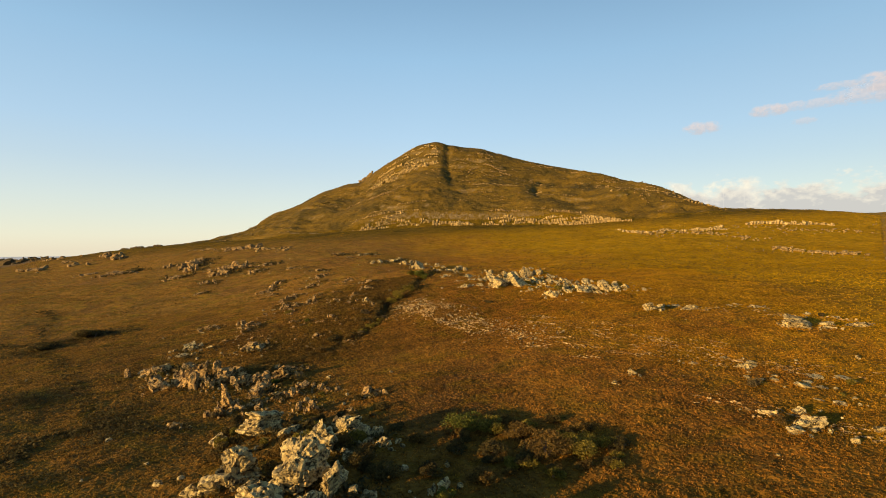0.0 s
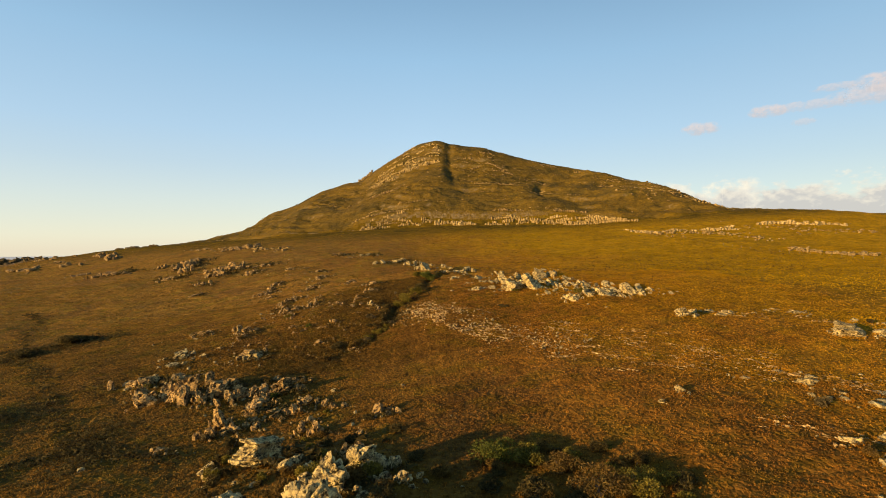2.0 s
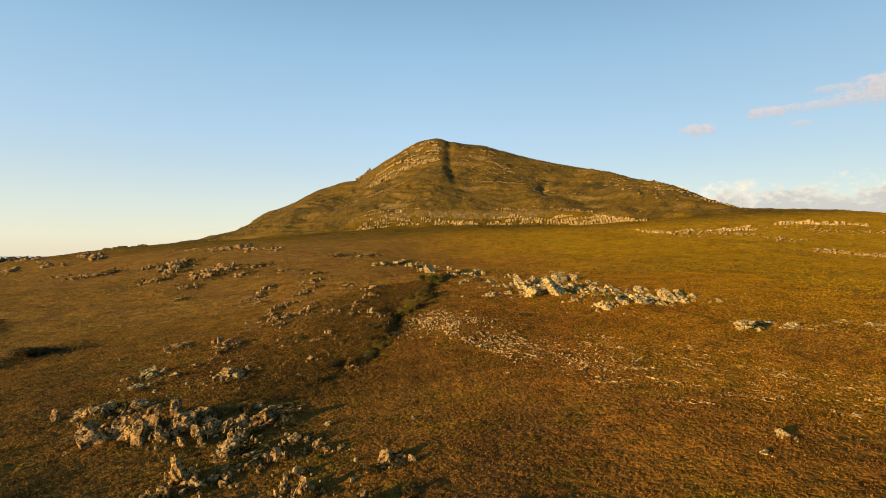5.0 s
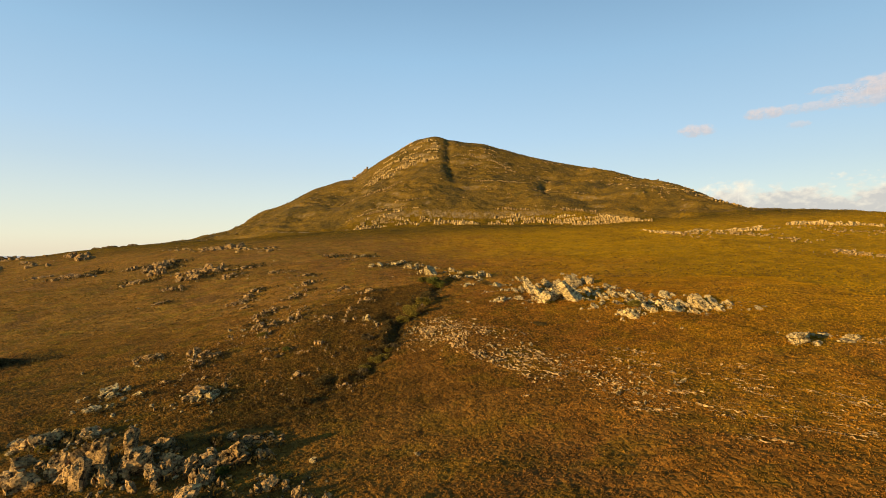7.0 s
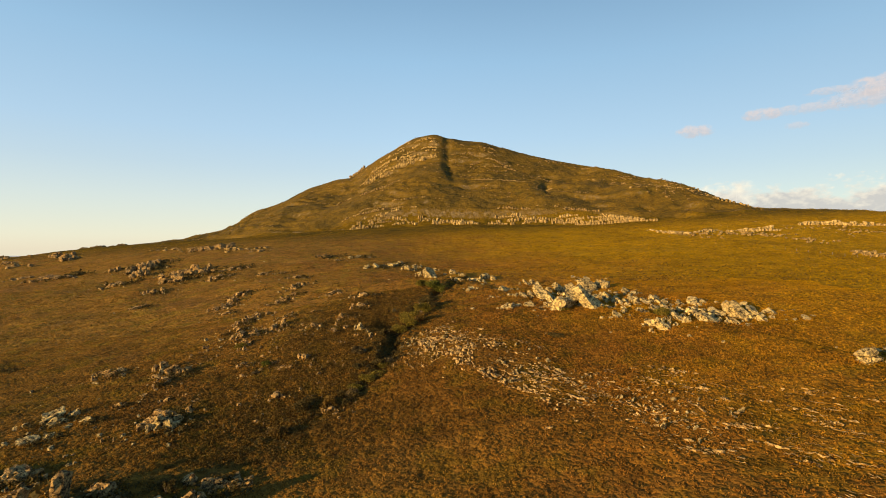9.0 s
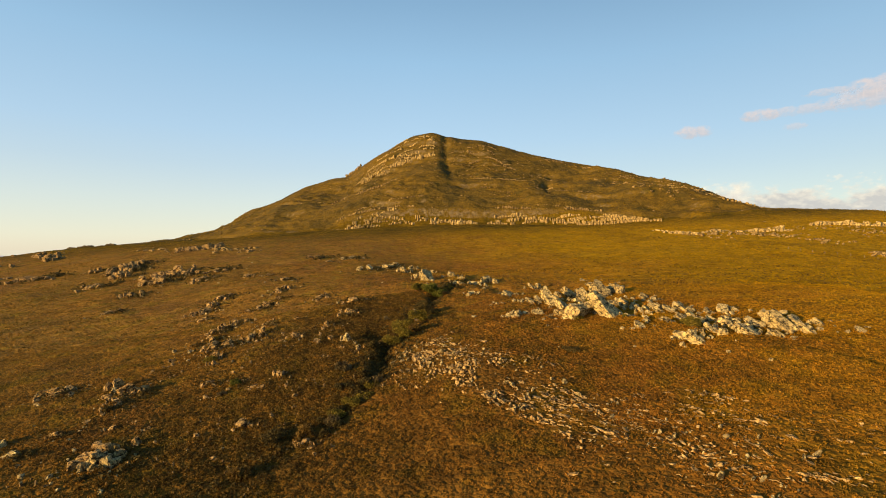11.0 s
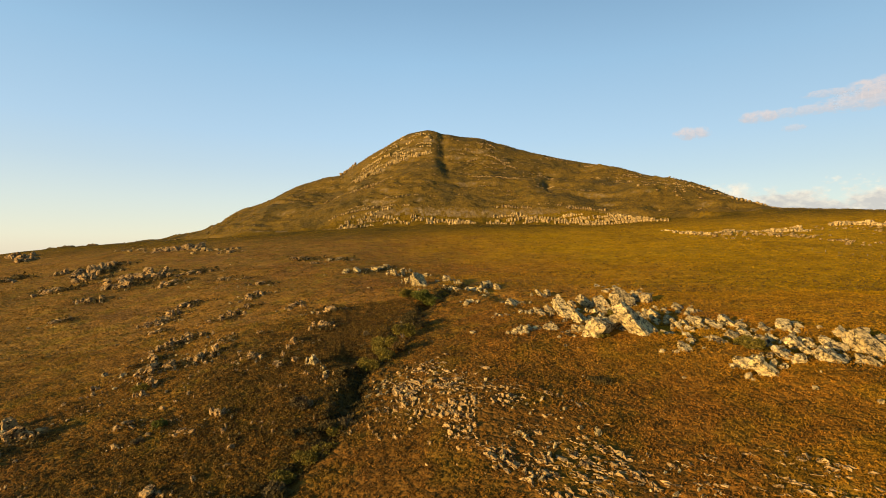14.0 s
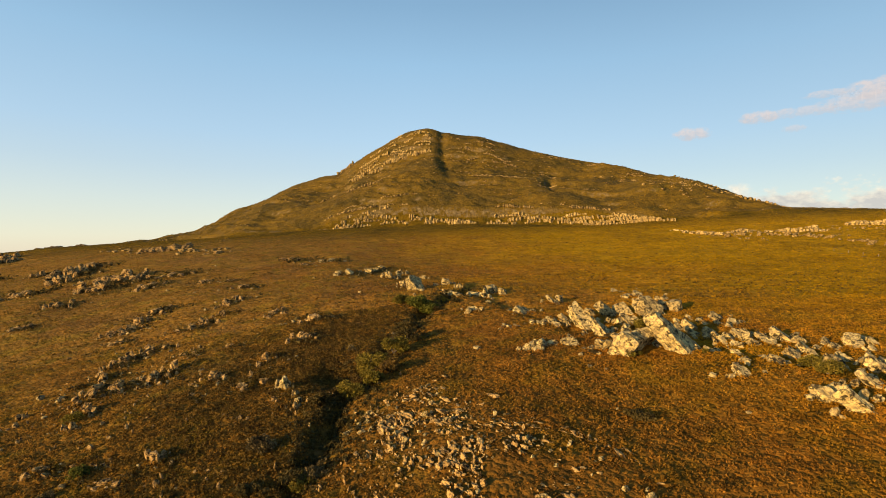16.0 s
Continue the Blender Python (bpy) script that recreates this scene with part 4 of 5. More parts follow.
rng = np.random.default_rng(11)
spots = []
for x, y, w in placed:
    for _ in range(12 if x < 0 and y < 240 else 4):
        a, r = rng.uniform(0, 6.28), w * (0.5 + rng.exponential(0.9))
        s = min(w, 3) * (0.06 + 0.24 * rng.random() ** 2.2)
        spots.append((x + r * math.cos(a) * 1.4, y + r * math.sin(a) * 0.8, s * 1.2, s * rng.uniform(0.5, 0.9)))
for _ in range(420):
    x, y = rng.uniform(-44, -9), rng.uniform(80, 134)
    if vnoise(np.array([x / 6]), np.array([y / 6]), 99)[0] > 0.05:
        dull_pieces.append((x, y, 0.25 + 0.6 * rng.random() ** 3, 0.22 + 0.5 * rng.random() ** 3))
spill("broken_pieces", np.array(dull_pieces), "weathered broken blocks lying about the outcrops", STONE_FORMS, DULL_STONE)
spill("broken_pieces", np.array(pieces), "smaller broken blocks lying beside the larger rocks", STONE_FORMS)
spill("loose_stones", np.array(spots), "small broken stones strewn round the outcrops", PEBBLE_FORMS)

# the edges of tilted beds, which break through the heath in short parallel lines
rng = np.random.default_rng(12)


def bed_edges(name, lines, label, stone=BANK_STONE, seed=1):
    """Edges of tilted beds joined: low jagged ribs of rock that break off and begin again. lines: x, y, bearing, length, thickness."""
    rng = np.random.default_rng(seed)
    verts, faces, n = [], [], 0
    for x, y, way, length, thick in lines:
        at = 0.0
        while at < length:
            run = min(rng.exponential(0.45) + 0.25, 1.8)
            k = max(3, int(run / 0.22) + 1)
            u = np.linspace(0, run, k) + at
            side = rng.normal(0, 0.3) + 0.12 * rng.normal(0, 1, k)
            px = x + math.cos(way) * u - math.sin(way) * side
            py = y + math.sin(way) * u + math.cos(way) * side
            pz = land(px, py)
            fat = np.sin(np.pi * np.clip((np.arange(k) + 0.35) / (k - 0.3), 0, 1)) ** 0.5
            tall = thick * fat * rng.uniform(0.4, 1.2, k) * rng.uniform(0.5, 1.3)
            deep = thick * fat * rng.uniform(0.7, 1.5, k)
            # across the rib: foot, brow, back, buried heel
            for across, up in ((-0.35, -0.5), (-0.18, 1.0), (0.55, 0.85), (1.2, -0.4)):
                verts.append(np.stack([px - math.sin(way) * across * deep + rng.normal(0, 0.03, k), py + math.cos(way) * across * deep + rng.normal(0, 0.03, k), pz + up * tall + 0.1], -1))
            i = n + np.arange(k - 1)
            for q in range(3):
                a, b = i + q * k, i + (q + 1) * k
                faces.append(np.stack([a, a + 1, b + 1, b], -1))
            for end in (0, k - 1):
                faces.append(np.array([[n + end, n + k + end, n + 2 * k + end, n + 3 * k + end]]))
            n += 4 * k
            at += run + rng.exponential(0.7)
    ob = new(name, mesh_of(name, np.vstack(verts), np.vstack(faces), stone))
    return tagged(ob, label, "stones", kind="stuff")


# the swathe of beds below the stony bank, then those of the east slope
for k in range(4):
    lines = []
    while len(lines) < 80:
        u, r = rng.random() ** 1.5, float(np.clip(rng.normal(0, 3.4), -5.5, 5.5))
        r = r * (1 + 1.3 * u) + 5 * u
        x, y = 6 + 42 * u + 0.82 * r, 104 - 58 * u + 0.57 * r
        if vnoise(np.array([x / 4.0]), np.array([y / 4.0]), 97)[0] < -0.15:
            continue
        lines.append((x, y, -0.86 + 0.14 * u + rng.normal(0, 0.07), rng.uniform(0.8, 5.0) * (1.4 - 0.7 * min(u * 2, 1)), (0.09 + 0.22 * rng.random() ** 2.6) * (1 - 0.35 * u)))
    bed_edges("stony_streak", lines, "pale edges of tilted rock beds showing through thin heath", BANK_STONE, 50 + k)
EAST_BEDS = [[(46, 66), (56, 53), (66, 44)], [(60, 47), (74, 42), (92, 38)], [(60, 88), (76, 80), (96, 70)], [(42, 36), (50, 30), (58, 24)]]
for k, line in enumerate(EAST_BEDS):
    lines = []
    for _ in range(60):
        u = rng.uniform(0, len(line) - 1.001)
        (x0, y0), (x1, y1) = line[int(u)], line[int(u) + 1]
        lines.append((x0 + (u % 1) * (x1 - x0) + rng.normal(0, 1.7), y0 + (u % 1) * (y1 - y0) + rng.normal(0, 1.2), math.atan2(y1 - y0, x1 - x0) + rng.normal(0, 0.08), rng.uniform(0.5, 3.5), 0.08 + 0.2 * rng.random() ** 3))
    bed_edges("stony_streak", lines, "pale flat edges of rock beds showing through thin heath", DULL_STONE, 60 + k)

BANK = [(-1, 112.5), (4, 105.5), (11, 95), (17, 85), (24, 75), (31, 65)]
# small broken stone thick on the bank, from the stream's edge up to the first beds
spots = []
for k in range(2200):
    if k % 2:
        u = rng.random() ** 1.5 * (len(BANK) - 1.001)
        (x0, y0), (x1, y1) = BANK[int(u)], BANK[int(u) + 1]
        r = rng.normal(0.5, 3.2)
        x, y, flat = x0 + (u % 1) * (x1 - x0) + 0.75 * r, y0 + (u % 1) * (y1 - y0) + 0.66 * r, 0.55
    else:
        r, q = rng.normal(0, 7.0), rng.normal(0, 3.2)
        x, y, flat = 2.5 + 0.56 * r + 0.82 * q, 103.5 - 0.82 * r + 0.56 * q, 1.0
    if vnoise(np.array([x / 2.8]), np.array([y / 2.8]), 98)[0] < -0.12:
        continue
    s = 0.07 + 0.27 * rng.random() ** 2.8
    spots.append((x, y, s * rng.uniform(1.2, 2.6) / flat, s * rng.uniform(0.9, 1.9) * flat))
spill("bank_stones", np.array(spots), "small pale broken stones thick on the stream bank", STONE_FORMS, BANK_STONE, -0.9)

# the stony bank: shards that stand on edge
bank = rng.uniform(0, 1, (298, 4))
for k, (u, v, s, q) in enumerate(bank):
    u = u ** 1.7 * (len(BANK) - 1.001)
    (x0, y0), (x1, y1) = BANK[int(u)], BANK[int(u) + 1]
    r = (q - 0.42) * 11
    x, y = x0 + (u % 1) * (x1 - x0) + 0.75 * r + v - 0.5, y0 + (u % 1) * (y1 - y0) + 0.66 * r
    w = 0.26 + 0.6 * s ** 4
    ob = set_rock(SMALL[k % 10] if w < 0.6 else LESS[k % 12], x, y, w, w * (0.7 + 0.6 * v), 900 + k, (10, -20, 20, 35), 0.28, 0.6, "stone")
    tagged(ob, "pale upright stone shard on the stony stream bank", "stone", "stones of the stream bank")


# ---------------------------------------------------------------- rock bands of the hill
def on_face(x, s):
    foot, crest = np.interp(x, FOOT_X, FOOT_Y), np.interp(x, CREST_X, CREST_Y)
    foot = foot + 5 * fbm(x, foot + 2, 60, 2, 31)
    y = foot + s * (crest - foot)
    return x, y


def band(name, spots, tall, wide, label, seed, lift=0.0, forms=CRAG, stand=0.05, slim=1.35):
    """A cliff band: blocks that stand side by side along a line of the hill."""
    if not spots:
        return
    rng = random.Random(seed)
    home = new(name)
    x, y = spots[len(spots) // 2]
    home.location = (x, y, height(x, y))
    tagged(home, label, "rock band", "rock bands of the hill")
    zs = land(np.array([p[0] for p in spots]), np.array([p[1] for p in spots]))
    for k, ((x, y), z) in enumerate(zip(spots, zs)):
        ob = new("block", forms[rng.randrange(10)])
        h, w = tall * rng.uniform(0.5, 1.1), wide * rng.uniform(0.6, 1.3)
        ob.parent = home
        ob.location = Vector((x, y + 0.25 * w, float(z) + stand * h + lift)) - home.location
        ob.rotation_euler = (radians(rng.uniform(-7, 7)), radians(rng.uniform(-7, 7)), rng.uniform(-0.25, 0.25))
        ob.scale = (w * slim * rng.uniform(0.75, 1.25), w * 1.3, h * 1.1)


def cliff(name, label, courses, line=None, stone=HILL_STONE):
    """A jointed cliff: courses of close-set blocks, each course a part. courses: from x, to x, place on the face, arch, height, gap, seed;
    with a line, its points take the face's place."""
    home = new(name)
    tagged(home, label, "rock band", "rock bands of the hill")
    for x0, x1, s, arch, tall, gap, seed in courses:
        rng = np.random.default_rng(seed)
        n = int((x1 - x0) / 0.9)
        edge = np.cumsum(rng.uniform(0.7, 2.6, n) * (0.7 + 0.1 * tall))
        edge = x0 + edge[edge < x1 - x0]
        u = (edge - x0) / (x1 - x0)
        if line is None:
            ex, ey = on_face(edge, s + arch * np.sin(np.pi * u) + 0.008 * np.sin(edge / 11.0 + seed))
        else:
            L = np.array(line, float)
            ex, ey = edge, np.interp(edge, L[:, 0], L[:, 1]) + s
        ez = land(ex, ey)
        full = np.clip((0.75 * vnoise(edge / 12.0, np.full(len(edge), seed * 3.7), 60) + 0.5 * vnoise(edge / 3.7, np.full(len(edge), seed * 5.3), 67) - gap) * 2.2, 0, 1)
        verts, faces, n = [], [], 0
        for i in range(len(edge) - 1):
            high = tall * full[i] * rng.uniform(0.45, 1.15)
            if high < 0.25 * tall or rng.random() < 0.06:
                continue
            # a rough block, sunk in the slope behind it
            v, f = PEBBLE_FORMS[rng.integers(len(PEBBLE_FORMS))]
            wide = (ex[i + 1] - ex[i]) * rng.uniform(0.95, 1.35)
            v = v * (wide, rng.uniform(2.2, 3.6), high + 0.9)
            tip, turn = rng.normal(0, 0.13), rng.normal(0, 0.25)
            v = np.stack([v[:, 0] * math.cos(tip) + v[:, 2] * math.sin(tip), v[:, 1] + 0.22 * v[:, 2], v[:, 2] * math.cos(tip) - v[:, 0] * math.sin(tip)], -1)
            v = np.stack([v[:, 0] * math.cos(turn) - v[:, 1] * math.sin(turn), v[:, 0] * math.sin(turn) + v[:, 1] * math.cos(turn), v[:, 2]], -1)
            verts.append(v + (0.5 * (ex[i] + ex[i + 1]), 0.5 * (ey[i] + ey[i + 1]) + 0.9 + rng.uniform(-0.7, 0.5), 0.5 * (ez[i] + ez[i + 1]) + 0.5 * high - 0.3))
            faces.append(f + n)
            n += len(v)
        if faces:
            tagged(part("course", mesh_of("course", np.vstack(verts), np.vstack(faces), stone), home), kind="stuff")


def line_run(line, count, spread, seed):
    rng = random.Random(seed)
    out = []
    for _ in range(count):
        u = rng.uniform(0, len(line) - 1.001)
        (x0, y0), (x1, y1) = line[int(u)], line[int(u) + 1]
        out.append((x0 + (u % 1) * (x1 - x0) + rng.gauss(0, spread), y0 + (u % 1) * (y1 - y0) + rng.gauss(0, spread)))
    return sorted(out)


# the cliff at the hill's foot, course upon course
cliff("foot_cliff", "pale jointed cliff along the foot of the hill", [(58 + 3 * k, 186 - 7 * k, 0.001 + 0.012 * k, 0.004, 3.0 - 0.2 * k, -0.7 + 0.1 * k, 30 + k) for k in range(4)], None, CLIFF_STONE)
cliff("foot_cliff", "weathered jointed cliff with dark clefts at the hill's foot", [(-58 + 4 * k, 3 - 3 * k, 0.004 + 0.010 * k, 0.006, 3.0 - 0.15 * k, -0.6 + 0.05 * k, 40 + k) for k in range(6)], None, CLIFF_STONE)
cliff("foot_cliff", "weathered jointed cliff with dark clefts at the hill's foot", [(0, 52 - 5 * k, 0.003 + 0.010 * k, 0.0, 3.2 - 0.3 * k, -0.6 + 0.15 * k, 50 + k) for k in range(3)], None, CLIFF_STONE)
cliff("foot_cliff", "tall bright blocks beside a dark cleft in the foot cliff", [(12, 24, 0.004, 0, 5.0, -1, 45), (28, 40, 0.006, 0, 4.4, -1, 46)], None, CLIFF_STONE)
cliff("rock_ledge", "thin arching ledge above the hill's foot", [(-62, 2, 0.05, 0.03, 1.8, -0.5, 20), (-50, 30, 0.10, 0.03, 1.3, -0.1, 25)])
cliff("rock_ledge", "broken ledge above the cliff at the hill's foot", [(66, 150, 0.052, 0.02, 1.9, -0.35, 2), (74, 140, 0.068, 0.02, 1.5, -0.2, 3)])
cliff("rock_ledge", "thin rock ledge across the hill's flank", [(-76, -26, 0.335, 0.01, 2.2, -0.6, 4), (-60, 40, 0.41, 0.02, 1.3, 0.0, 5)])
cliff("rock_ledge", "thin broken rock ledge across the hill's flank", [(40, 135, 0.37, 0.02, 1.5, -0.1, 21), (60, 150, 0.30, 0.01, 1.2, 0.05, 24)])
cliff("summit_crag", "craggy jointed cliff under the summit", [(-66 + 5 * k, 25, s, 0.012, tall, gap, 71 + k) for k, (s, tall, gap) in enumerate(((0.67, 4.6, -0.8), (0.695, 3.4, -0.55), (0.72, 2.8, -0.35), (0.75, 3.2, -0.5), (0.78, 2.4, -0.2), (0.81, 2.6, -0.35), (0.845, 2.2, -0.15), (0.88, 2.0, -0.1), (0.92, 1.5, 0.0)))], None, CLIFF_STONE)
cliff("summit_crag", "broken cliff courses under the hill's crest", [(40, 108 - 3 * k, s, 0.01, tall, gap, 81 + k) for k, (s, tall, gap) in enumerate(((0.62, 2.6, -0.3), (0.67, 2.0, -0.1), (0.72, 2.4, -0.2), (0.76, 2.2, -0.25), (0.80, 1.6, 0.0), (0.84, 1.6, 0.05)))])
band("summit_crag", [(float(p), float(q)) for p, q in zip(*on_face(np.arange(-77.0, -60.0, 1.5), 0.985))], 6.0, 2.4, "jagged rock teeth on the summit's shoulder", 8, 0, CRAG, 0.25, 1.0)
cliff("rock_ledge", "thin broken rock ledges along the hill's long shoulder", [(110, 215, 0.58, 0.0, 1.5, 0.0, 11), (165, 262, 0.66, 0.0, 1.4, -0.05, 12), (185, 262, 0.32, 0.08, 1.7, -0.35, 12), (195, 262, 0.40, 0.06, 1.7, -0.3, 28), (190, 255, 0.50, 0.05, 1.6, -0.2, 29), (200, 258, 0.76, 0.0, 1.4, -0.1, 23), (110, 190, 0.74, 0.0, 1.4, 0.05, 26), (130, 240, 0.86, 0.0, 1.3, 0.0, 27)])
cliff("rock_ledge", "low jointed rock steps across the saddle", [(140, 206, 0.0, 0, 2.0, -0.35, 13), (144, 204, 2.6, 0, 1.8, -0.25, 17), (148, 198, 5.4, 0, 1.6, -0.15, 18), (140, 222, 10.5, 0, 1.2, 0.0, 19)], [(140, 321), (150, 306), (160, 299), (173, 304), (190, 299), (206, 299), (222, 304)], CLIFF_STONE)
cliff("foot_cliff", "pale square-jointed cliff band on the saddle's slope", [(224, 290, 0.0, 0, 3.0, -0.8, 14), (228, 286, 2.0, 0, 2.2, -0.5, 15)], [(224, 312), (240, 313), (262, 311), (290, 309)], CLIFF_STONE)
band("rock_ledge", line_run([(152, 298), (172, 296), (190, 286), (203, 262)], 70, 4, 15), 1.5, 1.5, "scattered pale rocks on the grassy saddle slope", 15, 0.4)
band("rock_ledge", line_run([(197, 240), (205, 231), (212, 220), (226, 212)], 60, 2.2, 16), 2.2, 2.0, "broken rock step on the saddle slope", 16, 0.4)
band("rock_ledge", line_run([(236, 296), (262, 290), (290, 284)], 40, 5, 14), 1.2, 1.5, "scattered pale rocks below the saddle's cliff", 14, 0.4)
band("rock_ledge", line_run([(-172, 376), (-140, 342), (-107, 313), (-86, 301)], 60, 3.5, 17), 1.6, 1.9, "low pale stones across the plateau", 17, 0.3)
band("skyline_rocks", line_run([(-330, 520), (-290, 500), (-262, 486)], 26, 5, 18), 4.0, 5.0, "dark jagged rocks on the low western skyline", 18, 0.0, DARK_CRAG)
band("skyline_rocks", line_run([(-500, 618), (-470, 612), (-440, 606)], 34, 6, 19), 15.0, 11.0, "dark craggy knoll before the sea", 19, 3.0, DARK_CRAG, 0.3)

# scattered blocks over the whole face
rng = np.random.default_rng(23)
spots = []
while len(spots) < 1000:
    x, s = rng.uniform(-200, 278, 400), rng.uniform(0.05, 0.90, 400)
    px, py = on_face(x, s)
    z = land(px, py, False)
    bed = (z + 0.02 * px + 2.5 * fbm(px, py, 45, 2, 41)) / 5.2
    rocky = fbm(px, py, 26, 3, 47) + 0.35 * ((bed - np.floor(bed) > 0.55) & (bed - np.floor(bed) < 0.9)) + 0.12 * (s > 0.66)
    for ok, a, b in zip(rocky > 0.30, px, py):
        if ok:
            w = 0.35 + 0.8 * rng.random() ** 2.5
            spots.append((float(a), float(b), w * 2.2, w * rng.uniform(0.6, 1.0)))
# thicker on the long shoulder, and over the saddle below it
for _ in range(200):
    x, y = on_face(rng.uniform(185, 262), rng.uniform(0.25, 0.85))
    if fbm(x, y, 14, 2, 48) > -0.1:
        w = 0.5 + 0.8 * rng.random() ** 2
        spots.append((float(x), float(y), w * 2.2, w * rng.uniform(0.7, 1.2)))
for _ in range(420):
    x, y = rng.uniform(140, 330), rng.normal(300, 13)
    if fbm(x, y, 18, 2, 49) > -0.12:
        w = 0.3 + 0.6 * rng.random() ** 2
        spots.append((x, y, w * 2.0, w * rng.uniform(0.7, 1.2)))
spill("hillside_rocks", np.array(spots), "pale rocks strewn over the hill's face", PEBBLE_FORMS, HILL_STONE)


# ---------------------------------------------------------------- heath
def tufts(name, x, y, size, mat, label, blades=11, seed=1, tall=0.9, lift=0.0, slim=0.4, puff=0.0, leaf=0.0):
    """Low rounded shrubs, each a dome of small ragged sprays, joined."""
    rng = np.random.default_rng(seed)
    n = len(x)
    z = land(x, y) + lift + 0.08 * vnoise(x / 4.3, y / 4.3, 73) + puff * mat_rise(x, y)
    a = rng.uniform(0, 2 * np.pi, (n, blades))
    up = rng.uniform(0.05, 1.0, (n, blades))
    out = np.sqrt(1 - up ** 2)
    r = size[:, None] * rng.uniform(0.6, 1.1, (n, blades))
    c = np.stack([x[:, None] + r * out * np.cos(a), y[:, None] + r * out * np.sin(a), z[:, None] + r * up * tall], -1)
    face = np.stack([np.cos(a) * out, np.sin(a) * out, up], -1) + rng.normal(0, 0.42, (n, blades, 3))
    d1 = np.cross(face, rng.normal(0, 1, (n, blades, 3)))
    d1 /= np.linalg.norm(d1, axis=-1, keepdims=True) + 1e-6
    d2 = np.cross(face, d1)
    d2 /= np.linalg.norm(d2, axis=-1, keepdims=True) + 1e-6
    s = ((size[:, None] if leaf == 0 else leaf) * rng.uniform(0.4, 0.85, (n, blades)))[..., None]
    v = np.stack([c - d1 * s * 0.5 - d2 * s * slim, c - d1 * s * 0.4 + d2 * s * slim, c + d1 * s * 0.8], 2)
    ob = new(name, mesh_of(name, v.reshape(-1, 3), np.arange(n * blades * 3).reshape(-1, 3), mat))
    return tagged(ob, label, "shrubs", kind="stuff")


def strewn(x0, x1, y0, y1, step, seed):
    rng = np.random.default_rng(seed)
    x, y = np.meshgrid(np.arange(x0, x1, step), np.arange(y0, y1, step))
    x, y = x.ravel() + rng.uniform(-0.6, 0.6, x.size) * step, y.ravel() + rng.uniform(-0.6, 0.6, x.size) * step
    return x, y, rng


stream_far = lambda x, y: along(STREAM, x, y)[0]
bank_far = lambda x, y: along(BANK[:4], x, y)[0]


def clear_of_rocks(x, y):
    keep = np.ones(len(x), bool)
    for rx, ry, w in placed:
        if w > 1.2:
            keep &= np.hypot(x - rx, (y - ry - 0.3 * w)) > 0.42 * w
    return keep


x, y, rng = strewn(-100, 100, 9, 150, 0.53, 41)
keep = (np.abs(x) < 0.90 * (y + 44)) & (rng.random(len(x)) < 0.95 - 0.2 * smooth(0.1, 0.6, vnoise(x / 7, y / 7, 5)))
x, y = x[keep], y[keep]
keep = clear_of_rocks(x, y) & (stream_far(x, y) > 2.2) & (rng.random(len(x)) > 0.55 * smooth(5.5, 3.0, bank_far(x, y)))
x, y = x[keep], y[keep]
size = 0.15 + 0.12 * np.clip(vnoise(x / 3, y / 3, 8) + 0.3, 0, 1) + 0.16 * np.random.default_rng(2).random(len(x)) ** 2
tufts("heath_shrubs", x, y, size, SHRUB, "knee-high dry ochre and rust heath shrubs covering the slope", 7, 3, 0.5, 0.0, 0.4, 0.28, 0.25)

# closer growth where the slope steepens to the stream and the ledge
x, y, rng = strewn(-52, 62, 80, 128, 0.6, 45)
keep = clear_of_rocks(x, y) & (stream_far(x, y) > 2.2) & (bank_far(x, y) > 5.5)
x, y = x[keep], y[keep]
tufts("heath_shrubs", x, y, 0.14 + 0.2 * rng.random(len(x)) ** 2, SHRUB, "close-grown dry heath shrubs on the steeper slope", 7, 19, 0.5, 0.0, 0.4, 0.28, 0.25)

x, y, rng = strewn(-262, 262, 60, 246, 1.2, 42)
keep = ((np.abs(x) > 97) | (y > 149)) & (np.abs(x) < 0.9 * (y + 46)) & clear_of_rocks(x, y) & (stream_far(x, y) > 2.2) & (rng.random(len(x)) < 0.9)
x, y = x[keep], y[keep]
tufts("heath_shrubs", x, y, 0.3 + 0.2 * np.random.default_rng(3).random(len(x)), SHRUB, "dry ochre heath shrubs on the upper slope", 5, 4, 0.5, 0.0, 0.4, 0.36, 0.4)

x, y, rng = strewn(-330, 360, 240, 444, 1.7, 43)
keep = rng.random(len(x)) < 0.45 + 0.5 * smooth(-0.2, 0.4, vnoise(x / 14, y / 9, 6))
x, y = x[keep], y[keep]
tufts("heath_shrubs", x, y, 0.3 + 0.4 * np.random.default_rng(4).random(len(x)) ** 2, SHRUB, "low heath shrubs dotted over the plateau", 5, 5, 0.45, 0.0, 0.4, 0.42, 0.5)

x, y, rng = strewn(-230, 285, 370, 645, 2.0, 44)
keep = (y > np.interp(x, FOOT_X, FOOT_Y) - 8) & (y < np.interp(x, CREST_X, CREST_Y) - 8) & (rng.random(len(x)) < 0.35 + 0.5 * smooth(-0.2, 0.4, vnoise(x / 20, y / 12, 16)))
x, y = x[keep], y[keep]
tufts("hill_shrubs", x, y, 0.4 + 0.6 * np.random.default_rng(6).random(len(x)) ** 2, SHRUB, "low heath shrubs dotted over the hill's face", 7, 6, 0.8)

